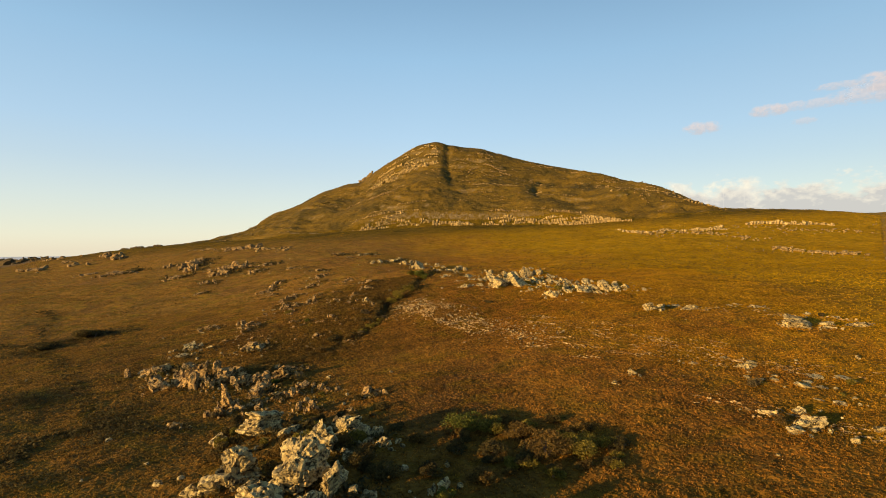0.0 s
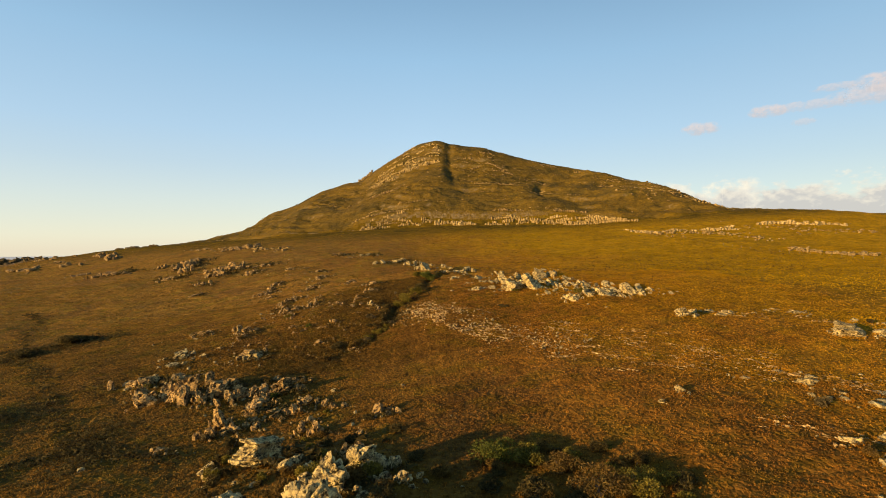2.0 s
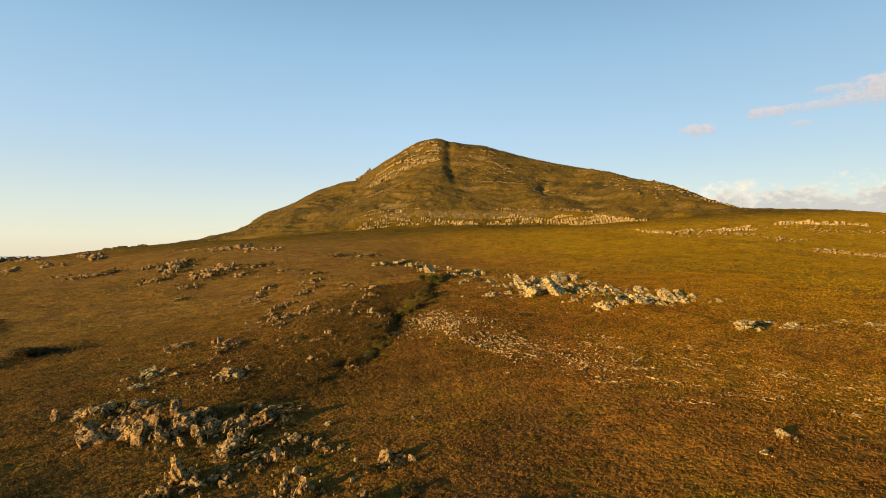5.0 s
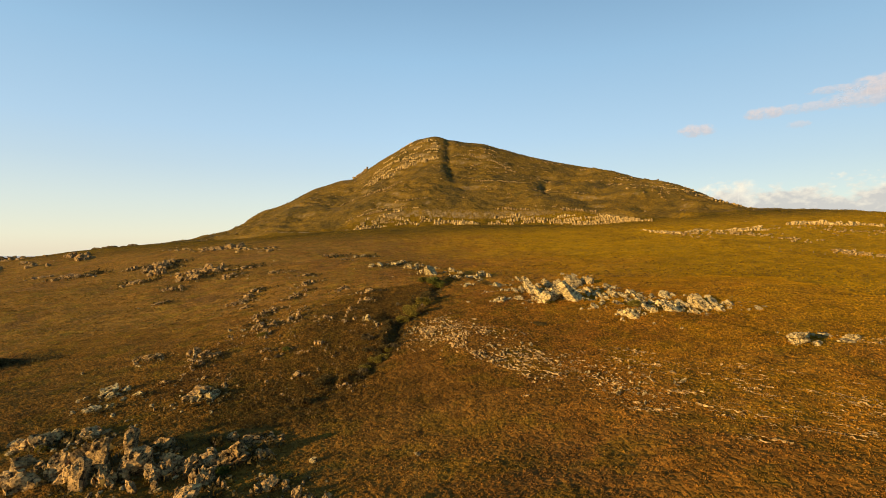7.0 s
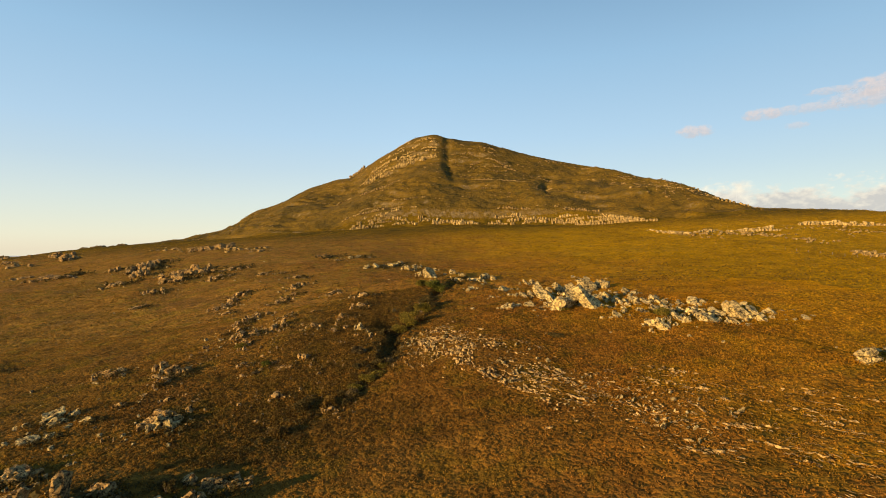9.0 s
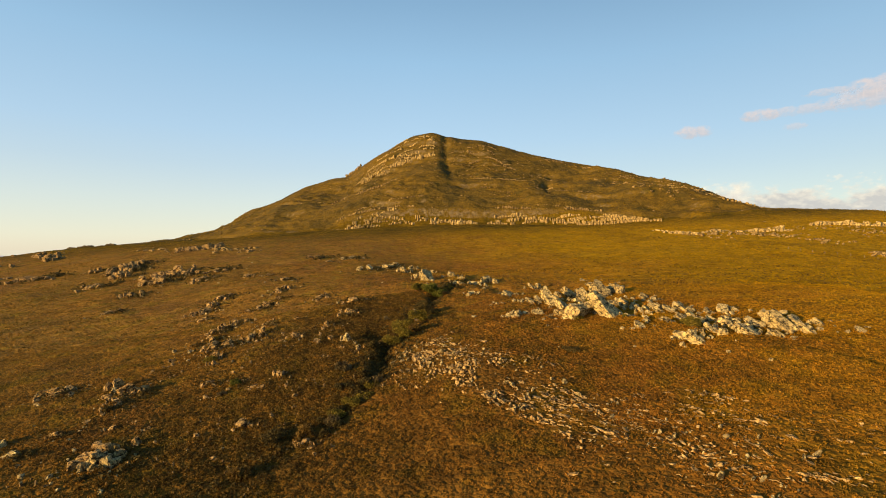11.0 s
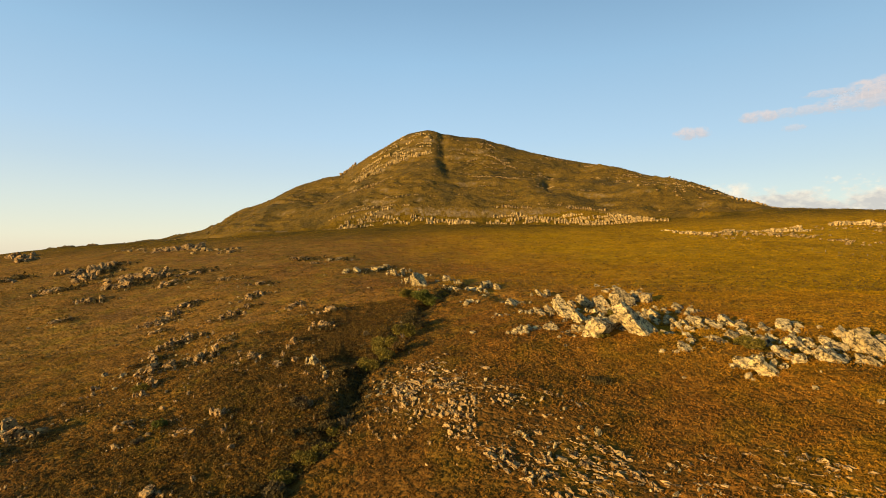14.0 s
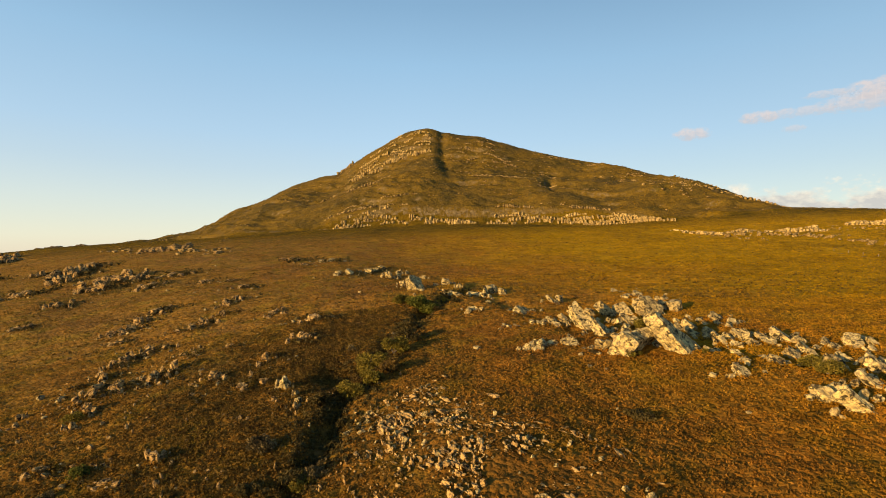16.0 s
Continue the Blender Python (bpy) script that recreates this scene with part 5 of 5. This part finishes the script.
# darker lines of rank growth along old tracks over the western flat
rng = np.random.default_rng(81)
for line in ([(-150, 182), (-136, 168), (-116, 132), (-95, 104), (-77, 85), (-58, 62), (-41, 40)], [(-120, 118), (-104, 119), (-92, 121), (-80, 126)], [(-30, 40), (-44, 47), (-52, 40), (-47, 30)]):
    L = np.array(line, float)
    u = rng.uniform(0, len(L) - 1.001, 420)
    i = u.astype(int)
    p = L[i] + (u - i)[:, None] * (L[i + 1] - L[i]) + rng.normal(0, 1.1, (len(u), 2))
    tufts("track_growth", p[:, 0], p[:, 1], rng.uniform(0.25, 0.6, len(u)), SCRUB, "dark rank growth along an old track", 10, 9, 0.9, 0.1)

# small dull shrubs dotted all over the lower slope
rng = np.random.default_rng(86)
y = rng.uniform(12, 150, 5600)
x = rng.uniform(-1, 1, len(y)) * 0.86 * (y + 46)
keep = clear_of_rocks(x, y) & (vnoise(x / 11, y / 9, 91) > -0.35)
x, y = x[keep], y[keep]
tufts("dotted_shrubs", x, y, 0.18 + 0.3 * rng.random(len(x)) ** 2, DULL, "small dull brown shrubs dotted over the slope", 10, 15, 0.8, 0.0, 0.4, 0.28, 0.26)

# patches of dull scrub over the plateau, drawn out across the slope
y = rng.uniform(150, 440, 17000)
x = rng.uniform(-1, 1, len(y)) * 0.8 * (y + 20)
keep = (fbm(x * 0.45, y, 7, 3, 92) > 0.04) & (y < np.interp(x, FOOT_X, FOOT_Y) - 4)
x, y = x[keep], y[keep]
tufts("plateau_scrub", x, y, 0.3 + 0.4 * rng.random(len(x)) ** 2, DULL, "dull brown scrub in patches over the plateau", 9, 18, 0.7, 0.0, 0.4, 0.36, 0.38)

# dark scrub that stands in for the shadow bands on the western flat
for cx, cy, rx, ry, n in ((-101, 109, 4, 4, 330), (-92, 123, 4.5, 5, 380), (-67, 59, 4, 3.2, 240), (-45.5, 49, 2.2, 3.6, 190), (-41, 40, 1.4, 2.6, 90), (-42, 24, 3, 2, 120)):
    tufts("flat_thicket", rng.normal(cx, rx, n), rng.normal(cy, ry, n), rng.uniform(0.3, 0.75, n), SCRUB, "dark low scrub standing in for a shadow on the flat", 12, n, 1.0, 0.1, 0.4, 0.28, 0.32)

# dull brown scrub, denser towards the stream
rng = np.random.default_rng(83)
x, y = rng.normal(-17, 8, 7500), rng.uniform(78, 158, 7500)
x = x + 0.22 * (y - 110)
# a close patch that thickens the dark of the shadow pocket by the slab
x, y = np.append(x, rng.normal(-8.5, 2.2, 500)), np.append(y, rng.normal(123.5, 3.0, 500))
tufts("dull_scrub", x, y, rng.uniform(0.25, 0.55, len(x)), DULL, "dense dull brown scrub on the slope above the stream", 12, 12, 0.6, 0.0, 0.4, 0.28, 0.28)

# dark brush on the rocks' shadow side, added to deepen their shade
rng = np.random.default_rng(84)
lee = np.array([(x, y, w) for x, y, w in placed if 14 < y < 290 and w > 1.1 and x < -2])
lee = np.repeat(lee, 32, 0)
x, y = lee[:, 0] + lee[:, 2] * rng.normal(0.35, 0.6, len(lee)), lee[:, 1] + lee[:, 2] * rng.normal(0.25, 0.5, len(lee))
tufts("lee_brush", x, y, lee[:, 2] * rng.uniform(0.08, 0.24, len(lee)), SCRUB, "dark brush that deepens the shade beside the rock clusters", 8, 14, 1.0, 0.1, 0.4, 0.4)

# dry heath grown up round the feet of the rocks
rng = np.random.default_rng(87)
foot = np.array([(x, y, w) for x, y, w in placed if y < 170 and w > 1.1])
foot = np.repeat(foot, 34, 0)
a = rng.uniform(0, 2 * np.pi, len(foot))
q = rng.uniform(0.38, 0.75, len(foot))
tufts("rock_fringe", foot[:, 0] + foot[:, 2] * q * np.cos(a), foot[:, 1] + foot[:, 2] * (0.25 + q * 0.8 * np.sin(a)), rng.uniform(0.2, 0.5, len(foot)), SHRUB, "dry heath grown up round the feet of the rocks", 8, 17, 0.9, 0.05, 0.4, 0.28, 0.26)

# denser, darker scrub down the stream
rng = np.random.default_rng(50)
u = rng.uniform(0.04, 0.72, 1700) * (len(STREAM) - 1)
i = u.astype(int)
S = np.array(STREAM, float)
x = S[i, 0] + (u - i) * (S[i + 1, 0] - S[i, 0]) + rng.normal(0, 2.0, len(u))
y = S[i, 1] + (u - i) * (S[i + 1, 1] - S[i, 1]) + rng.normal(0, 1.8, len(u))
tufts("stream_scrub", x, y, rng.uniform(0.2, 0.5, len(u)), SCRUB, "dense dark green scrub filling the stream's cut", 16, 8, 1.0)


# and where it spreads out below its cut
for spread, count, mat, seed, label in ((1.5, 340, SCRUB, 21, "dark green scrub spreading below the stream's cut"), (5.0, 700, DULL, 22, "dull brown scrub either side of the lower stream")):
    u = rng.uniform(6.6, len(STREAM) - 1.001, count)
    i = u.astype(int)
    clump = 3.0 * fbm(u, np.full(count, 2.0), 0.8, 2, 33)
    sx = S[i, 0] + (u - i) * (S[i + 1, 0] - S[i, 0])
    x = sx + rng.normal(0, spread, count) + clump
    x = np.where(x > sx + 1.0, 2 * sx - x, x)
    y = S[i, 1] + (u - i) * (S[i + 1, 1] - S[i, 1]) + rng.normal(0, spread, count)
    tufts("lower_scrub", x, y, rng.uniform(0.25, 0.6, count), mat, label, 14, seed, 1.0, 0.0, 0.4, 0.28, 0.26)


def leaf_crown(name, width, tall, count, mat, seed, leaf):
    """A crown of lobes, each a cloud of small leaves, uneven with gaps."""
    rng = np.random.default_rng(seed)
    lobes = 9
    a, q = rng.uniform(0, 6.28, lobes), np.sqrt(rng.random(lobes)) * 0.36
    centre = np.stack([q * np.cos(a) * width, q * np.sin(a) * width, rng.uniform(0.35, 0.72, lobes) * tall], -1)
    k = rng.integers(0, lobes, count)
    d = rng.normal(0, 1, (count, 3))
    d /= np.linalg.norm(d, axis=1, keepdims=True)
    r = rng.uniform(0.65, 1.08, (count, 1)) * rng.uniform(0.7, 1.1, lobes)[k][:, None]
    c = centre[k] + d * r * (0.24 * width, 0.24 * width, 0.32 * tall)
    c[:, 2] = np.maximum(c[:, 2], 0.04 * tall)
    t1 = rng.normal(0, 1, (count, 3)) + d
    t1 /= np.linalg.norm(t1, axis=1, keepdims=True)
    t2 = np.cross(t1, rng.normal(0, 1, (count, 3)))
    t2 /= np.linalg.norm(t2, axis=1, keepdims=True)
    s = leaf * rng.uniform(0.6, 1.3, (count, 1))
    v = np.stack([c - t1 * s, c + t2 * s * 0.42, c + t1 * s, c - t2 * s * 0.42], 1)
    return mesh_of(name, v.reshape(-1, 3), np.arange(count * 4).reshape(-1, 4), mat)


def stem_mesh(width, tall, seed):
    rng = random.Random(seed)
    bm = bmesh.new()
    for k in range(5):
        a, r = rng.uniform(0, 6.28), width * rng.uniform(0.12, 0.3)
        top = Vector((r * math.cos(a), r * math.sin(a), tall * rng.uniform(0.45, 0.7)))
        turn = top.to_track_quat("Z", "Y").to_matrix().to_4x4()
        bmesh.ops.create_cone(bm, cap_ends=True, segments=6, radius1=0.045 * tall, radius2=0.015 * tall, depth=top.length,
                              matrix=Matrix.Translation(top / 2) @ turn)
    me = bpy.data.meshes.new("stem")
    bm.to_mesh(me)
    bm.free()
    me.materials.append(BARK)
    return me


def bush(x, y, width, tall, mat, label, seed, leaf=0.14, group=""):
    home = new("bush")
    home.location = (x, y, height(x, y) - 0.08)
    home.rotation_euler.z = seed * 1.7
    tagged(home, label, "bush", group)
    part("stem", stem_mesh(width, tall, seed), home, "thin woody stems")
    part("crown", leaf_crown("crown", width, tall, int(340 + 430 * width), mat, seed, leaf), home)
    return home


bush(9.6, 32.8, 6.6, 2.3, GREEN, "broad low green bush beside the shadowed outcrop", 1)
bush(12.8, 31.6, 4.5, 1.9, OLIVE, "broad low olive bush beside the shadowed outcrop", 2)
bush(15.5, 34.0, 2.4, 1.1, BROWN, "small rust-brown bush beside the outcrop", 3)
bush(18.2, 23.4, 5.6, 2.7, BROWN, "golden-brown rounded bush on the slope", 4)
bush(22.2, 23.4, 5.0, 2.4, OLIVE, "olive rounded bush on the slope", 5)
bush(16.2, 28.6, 3.6, 1.8, BROWN, "golden-brown rounded bush on the slope", 6)
bush(3.4, 155.0, 5.2, 2.6, GREEN, "bright green bush below the spring rocks", 7, 0.2)
bush(0.8, 159.0, 4.4, 2.0, OLIVE, "olive bush below the spring rocks", 8, 0.2)
bush(5.6, 152.5, 4.0, 2.4, GREEN, "bright green bush below the spring rocks", 9, 0.2)
bush(-3.0, 126.5, 4.6, 3.0, OLIVE, "yellow-green bush on the stream bank", 10, 0.18)
bush(-0.4, 130.0, 4.0, 2.4, OLIVE, "yellow-green bush on the stream bank", 11, 0.18)
bush(-4.6, 117.6, 3.2, 2.2, OLIVE, "yellow-green bush on the stream bank", 20, 0.15)
bush(-2.6, 119.6, 2.8, 1.9, OLIVE, "yellow-green bush on the stream bank", 21, 0.15)
bush(-0.8, 122.4, 3.0, 2.0, BROWN, "golden-brown bush on the stream bank", 22, 0.15)
bush(-9.4, 97.6, 3.0, 1.2, OLIVE, "low olive bush at the lower end of the stream's cut", 23, 0.13)
bush(-11.2, 95.2, 2.6, 1.0, OLIVE, "low olive bush at the lower end of the stream's cut", 24, 0.13)
bush(-7.4, 99.6, 2.2, 1.0, OLIVE, "low olive bush at the lower end of the stream's cut", 25, 0.13)
bush(1.5, 135.0, 3.8, 2.2, SCRUB, "dark bush in the stream's cut", 12, 0.18)
bush(2.0, 142.0, 3.6, 2.0, SCRUB, "dark bush on the stream bank", 13, 0.18)
# two thickets kept dark to stand in for shadow bands on the flat
bush(-92, 120.5, 10, 2.8, SCRUB, "grey-green thicket, dark for the shadow band on the flat", 14, 0.26)
bush(-100, 112, 7, 2.0, SCRUB, "grey-green thicket, dark for the shadow band on the flat", 15, 0.26)
bush(22.0, 105.0, 2.6, 0.9, SCRUB, "dark low bush on the slope", 16)
bush(30.0, 123.0, 2.2, 1.6, OLIVE, "yellow-green bush between the ledge boulders", 26)
bush(27.4, 118.2, 1.8, 0.9, OLIVE, "low yellow-green bush below the ledge boulders", 27)
bush(34.6, 131.6, 2.2, 1.6, OLIVE, "yellow-green bush between the ledge boulders", 28)
bush(34.0, 127.0, 2.6, 1.8, OLIVE, "yellow-green bush between the ledge boulders", 17)
bush(44.0, 111.5, 2.8, 1.6, OLIVE, "yellow-green bush between the ledge boulders", 18)
bush(42.0, 107.5, 2.4, 1.5, OLIVE, "yellow-green bush between the ledge boulders", 19)
# dense bushes below the tor, two in three dark to deepen its shadow
for k, (x, y, w, h) in enumerate([(8, 26, 3.2, 1.3), (12, 24.5, 3.6, 1.4), (3.5, 29.5, 2.6, 1.1), (15.5, 21.5, 3.4, 1.4), (5, 20.5, 3.0, 1.4), (10, 18.5, 3.4, 1.5), (-2, 22, 2.2, 1.0), (1, 34, 2.4, 1.0), (24, 29, 2.6, 1.2), (27, 24, 3.0, 1.3)]):
    bush(x, y, w, h, (SCRUB, SCRUB, BROWN)[k % 3], "dense bush below the tor that deepens its shadow", 60 + k, 0.13, "bushes below the tor")
for k, (x, y, w, h) in enumerate([(-10.5, 28.8, 2.6, 1.8), (-6.0, 28.0, 2.8, 1.8), (-3.0, 23.5, 3.2, 2.2), (-12.5, 24.5, 3.0, 2.0), (-4.5, 29.5, 3.4, 2.0), (-11.5, 19.0, 2.6, 2.0), (0.0, 20.0, 3.4, 2.0), (-19.0, 25.0, 3.0, 1.6)]):
    bush(x, y, w, h, (OLIVE, BROWN, SCRUB, BROWN)[k % 4], "tall ragged shrub grown through the tor", 340 + k, 0.13, "bushes of the tor")
rng = random.Random(79)
for k in range(30):
    x, y, w = rng.uniform(9, 26), rng.uniform(17, 33), rng.uniform(1.4, 2.8)
    bush(x, y, w, w * rng.uniform(0.4, 0.55), rng.choice((BROWN, BROWN, OLIVE, SCRUB)), "dense rounded brown shrub in the thicket below the tor", 400 + k, 0.12, "bushes below the tor")
rng = random.Random(78)
for k in range(52):
    x, y, w = rng.uniform(-24, -2), rng.uniform(15, 44), rng.uniform(0.9, 2.2)
    bush(x, y, w, w * rng.uniform(0.5, 0.8), rng.choice((OLIVE, SCRUB, BROWN, SCRUB, SCRUB)), "ragged dull shrub between the blocks of the tor", 300 + k, 0.12, "bushes of the tor")
rng = random.Random(77)
for k in range(30):
    u = rng.uniform(1.6, 10.4)
    (x0, y0), (x1, y1) = STREAM[int(u)], STREAM[int(u) + 1]
    x, y = x0 + (u % 1) * (x1 - x0) + min(rng.gauss(0, 2.0), 0.8 if u > 6 else 9), y0 + (u % 1) * (y1 - y0) + rng.gauss(0, 1.2)
    w = rng.uniform(1.0, 2.2)
    bush(x, y, w, w * rng.uniform(0.5, 0.75), rng.choice((SCRUB, SCRUB, BROWN, SCRUB, GREY_BUSH)), "dense dull brown bush in the stream's cut", 100 + k, 0.16, "bushes along the stream")
for k in range(9):
    u = rng.uniform(8.0, 11.9)
    (x0, y0), (x1, y1) = STREAM[int(u)], STREAM[int(u) + 1]
    w = rng.uniform(1.2, 2.8)
    bush(x0 + (u % 1) * (x1 - x0) - abs(rng.gauss(0, 3.0)), y0 + (u % 1) * (y1 - y0) + rng.gauss(0, 2.4), w, w * rng.uniform(0.45, 0.7), rng.choice((SCRUB, SCRUB, BROWN, OLIVE, GREY_BUSH)), "dense dull bush below the stream's cut", 500 + k, 0.15, "bushes along the stream")
for k in range(44):
    rx, ry, w = placed[rng.randrange(len(placed))]
    if not 15 < ry < 135:
        continue
    w = rng.uniform(0.9, 2.2)
    bush(rx + rng.uniform(-3, 3), ry - rng.uniform(0.5, 2.5), w, w * rng.uniform(0.45, 0.7), rng.choice((OLIVE, GREEN, BROWN, GREY_BUSH, SCRUB)), "low shrub growing against the rocks", 200 + k, 0.11, "bushes among the rocks")


# ---------------------------------------------------------------- tracks and fence
def strip(name, line, width, mat, label, category, lift=0.15):
    pts = []
    for (x0, y0), (x1, y1) in zip(line, line[1:]):
        n = max(2, int(math.hypot(x1 - x0, y1 - y0) / 2))
        pts += [(x0 + (x1 - x0) * k / n, y0 + (y1 - y0) * k / n) for k in range(n)]
    pts = np.array(pts + [line[-1]])
    d = np.gradient(pts, axis=0)
    d /= np.linalg.norm(d, axis=1, keepdims=True)
    side = np.stack([-d[:, 1], d[:, 0]], -1) * width / 2
    a, b = pts - side, pts + side
    v = np.vstack([np.column_stack([p, land(p[:, 0], p[:, 1]) + lift]) for p in (a, b)] + [np.column_stack([p, land(p[:, 0], p[:, 1]) + lift - 0.6]) for p in (a, b)])
    n = len(pts)
    f = []
    for i in range(n - 1):
        f += [(i, i + 1, n + i + 1, n + i), (2 * n + i, i, n + i, 3 * n + i), (i, 2 * n + i, 2 * n + i + 1, i + 1), (n + i, n + i + 1, 3 * n + i + 1, 3 * n + i)]
    return tagged(new(name, mesh_of(name, v, f, mat)), label, category, kind="structure")


strip("road", [(-118, 452), (-72, 445), (-30, 438), (6, 434)], 1.8, TRACK, "pale gravel track along the hill's foot", "track")
strip("path", [(165, 247), (183, 224), (201, 203), (230, 184)], 0.9, TRACK, "faint pale path across the grassy slope", "path", 0.12)

fence = new("fence")
fence.location = (183, 226, height(183, 226))
tagged(fence, "line of grey wooden posts beside the faint path", "fence")
bm = bmesh.new()
bmesh.ops.create_cone(bm, cap_ends=True, segments=8, radius1=0.07, radius2=0.06, depth=1.3)
post_mesh = bpy.data.meshes.new("post")
bm.to_mesh(post_mesh)
bm.free()
post_mesh.materials.append(WOOD)
for k in range(22):
    u = k / 21
    x, y = 166 + 62 * u, 250 - 60 * u - 3 * math.sin(3 * u)
    part("post", post_mesh, fence).location = Vector((x, y, height(x, y) + 0.5)) - fence.location


# ---------------------------------------------------------------- clouds
def cloud_material(name, kind, scale, lit, shade, thick, offset):
    """Vapour that noise thins to nothing at its edges. kind "bank": solid below, billowed on top; "wisp": a streak."""
    m = bpy.data.materials.new(name)
    m.use_nodes = True
    t = m.node_tree
    t.nodes.remove(t.nodes["Principled BSDF"])
    co = t.nodes.new("ShaderNodeTexCoord").outputs["Generated"]
    sep = t.nodes.new("ShaderNodeSeparateXYZ")
    t.links.new(co, sep.inputs[0])
    x, z = sep.outputs["X"], sep.outputs["Z"]

    def calc(op, a, b=0.0, clamp=False):
        n = t.nodes.new("ShaderNodeMath")
        n.operation, n.use_clamp = op, clamp
        for socket, value in zip(n.inputs, (a, b)):
            if isinstance(value, (int, float)):
                socket.default_value = value
            else:
                t.links.new(value, socket)
        return n.outputs[0]

    def noisy(k, detail, at):
        flat = t.nodes.new("ShaderNodeCombineXYZ")
        t.links.new(calc("MULTIPLY", x, scale[0] * k), flat.inputs[0])
        t.links.new(calc("MULTIPLY", z, scale[1] * k), flat.inputs[1])
        flat.inputs[2].default_value = at
        n = t.nodes.new("ShaderNodeTexNoise")
        n.inputs["Scale"].default_value, n.inputs["Detail"].default_value, n.inputs["Roughness"].default_value = 1, detail, 0.58
        t.links.new(flat.outputs[0], n.inputs["Vector"])
        return calc("SUBTRACT", n.outputs["Fac"], 0.5)

    big, fine = noisy(1, 3.5 if kind == "bank" else 6, offset), noisy(3.1, 3 if kind == "bank" else 5, offset + 5)
    if kind == "bank":
        body = calc("ADD", calc("SUBTRACT", 0.72, z), calc("MULTIPLY", big, 0.85))
        body = calc("ADD", body, calc("MULTIPLY", fine, 0.25))
        ends = calc("MULTIPLY", calc("MULTIPLY", x, 7.0, True), calc("MULTIPLY", calc("SUBTRACT", 1.0, x), 7.0, True))
        alpha = calc("MULTIPLY", calc("MULTIPLY", body, 6.0, True), ends)
        tone = calc("ADD", calc("ADD", calc("MULTIPLY", z, 1.15), calc("MULTIPLY", fine, 0.7)), calc("MULTIPLY", big, -0.7))
        colour = ramp(t, tone, (0.52, shade), (0.70, tuple(0.5 * (a + b) for a, b in zip(shade, lit))), (0.92, lit))
    else:
        dx, dz = calc("MULTIPLY", calc("SUBTRACT", x, 0.5), 2.0), calc("MULTIPLY", calc("SUBTRACT", z, 0.5), 2.0)
        round_off = calc("SUBTRACT", 1.0, calc("ADD", calc("MULTIPLY", dx, dx), calc("MULTIPLY", dz, dz)))
        body = calc("ADD", calc("MULTIPLY", round_off, 0.55), calc("ADD", calc("MULTIPLY", big, 1.7), calc("MULTIPLY", fine, 0.5)))
        alpha = calc("MULTIPLY", calc("MULTIPLY", body, 2.2, True), calc("MULTIPLY", round_off, 3.0, True))
        colour = ramp(t, calc("ADD", z, calc("MULTIPLY", fine, 1.2)), (0.25, shade), (0.75, lit))
    alpha = calc("MULTIPLY", alpha, thick)
    # emission only: sunlit tops and grey undersides are put into its colour
    glow, clear, both = t.nodes.new("ShaderNodeEmission"), t.nodes.new("ShaderNodeBsdfTransparent"), t.nodes.new("ShaderNodeMixShader")
    t.links.new(colour, glow.inputs["Color"])
    t.links.new(alpha, both.inputs[0])
    t.links.new(clear.outputs[0], both.inputs[1])
    t.links.new(glow.outputs[0], both.inputs[2])
    t.links.new(both.outputs[0], t.nodes["Material Output"].inputs["Surface"])
    return m


def cloud_sheet(name, bearing0, bearing1, up0, up1, mat, label, climb=0.0):
    """A far curved sheet of cloud between two bearings (degrees from +y, clockwise) and two heights (degrees)."""
    far, v = 4700, []
    for k in range(25):
        a = radians(bearing0 + (bearing1 - bearing0) * k / 24)
        for u in (up0, up1):
            v.append((far * math.sin(a), far * math.cos(a), far * math.tan(radians(u + climb * k / 24))))
    f = [(2 * k, 2 * k + 2, 2 * k + 3, 2 * k + 1) for k in range(24)]
    return tagged(new(name, mesh_of(name, v, f, mat)), label, "cloud", kind="structure")


PINK, MAUVE = (0.38, 0.328, 0.308), (0.30, 0.285, 0.29)
CREAM, LILAC = (0.48, 0.44, 0.355), (0.30, 0.293, 0.275)
cloud_sheet("backdrop_cloud_bank", 24.0, 66, 1.0, 8.0, cloud_material("cumulus bank", "bank", (15, 4.2), CREAM, LILAC, 0.97, 2.0), "low bank of cream-topped grey cumulus beyond the hill")
cloud_sheet("backdrop_cloud_bank", 25.0, 34.5, 1.0, 8.6, cloud_material("bright cumulus", "bank", (4.0, 4.0), (0.50, 0.47, 0.375), (0.36, 0.34, 0.31), 0.97, 7.3), "bright cream cumulus at the end of the cloud bank")
WISPS = [(27.2, 31.2, 11.0, 12.5, 0.75, (3, 1.4)), (33.0, 36.6, 12.0, 13.4, 0.75, (3, 1.6)), (35.0, 41.0, 12.2, 13.3, 0.5, (6, 1.6)), (38.6, 47.0, 12.0, 13.9, 0.65, (6, 2.4)), (40.4, 50.0, 12.6, 15.0, 0.8, (6, 3.0)), (37.8, 42.2, 13.6, 14.4, 0.5, (5, 1.4)), (36.4, 38.6, 11.0, 11.8, 0.4, (3, 1.5))]
for k, (b0, b1, u0, u1, thick, scale) in enumerate(WISPS):
    cloud_sheet("backdrop_cloud_wisp", b0, b1, u0, u1, cloud_material("pinkish wisp", "wisp", scale, PINK, MAUVE, thick, 4.0 + 5 * k), "thin pinkish wisp of cloud")
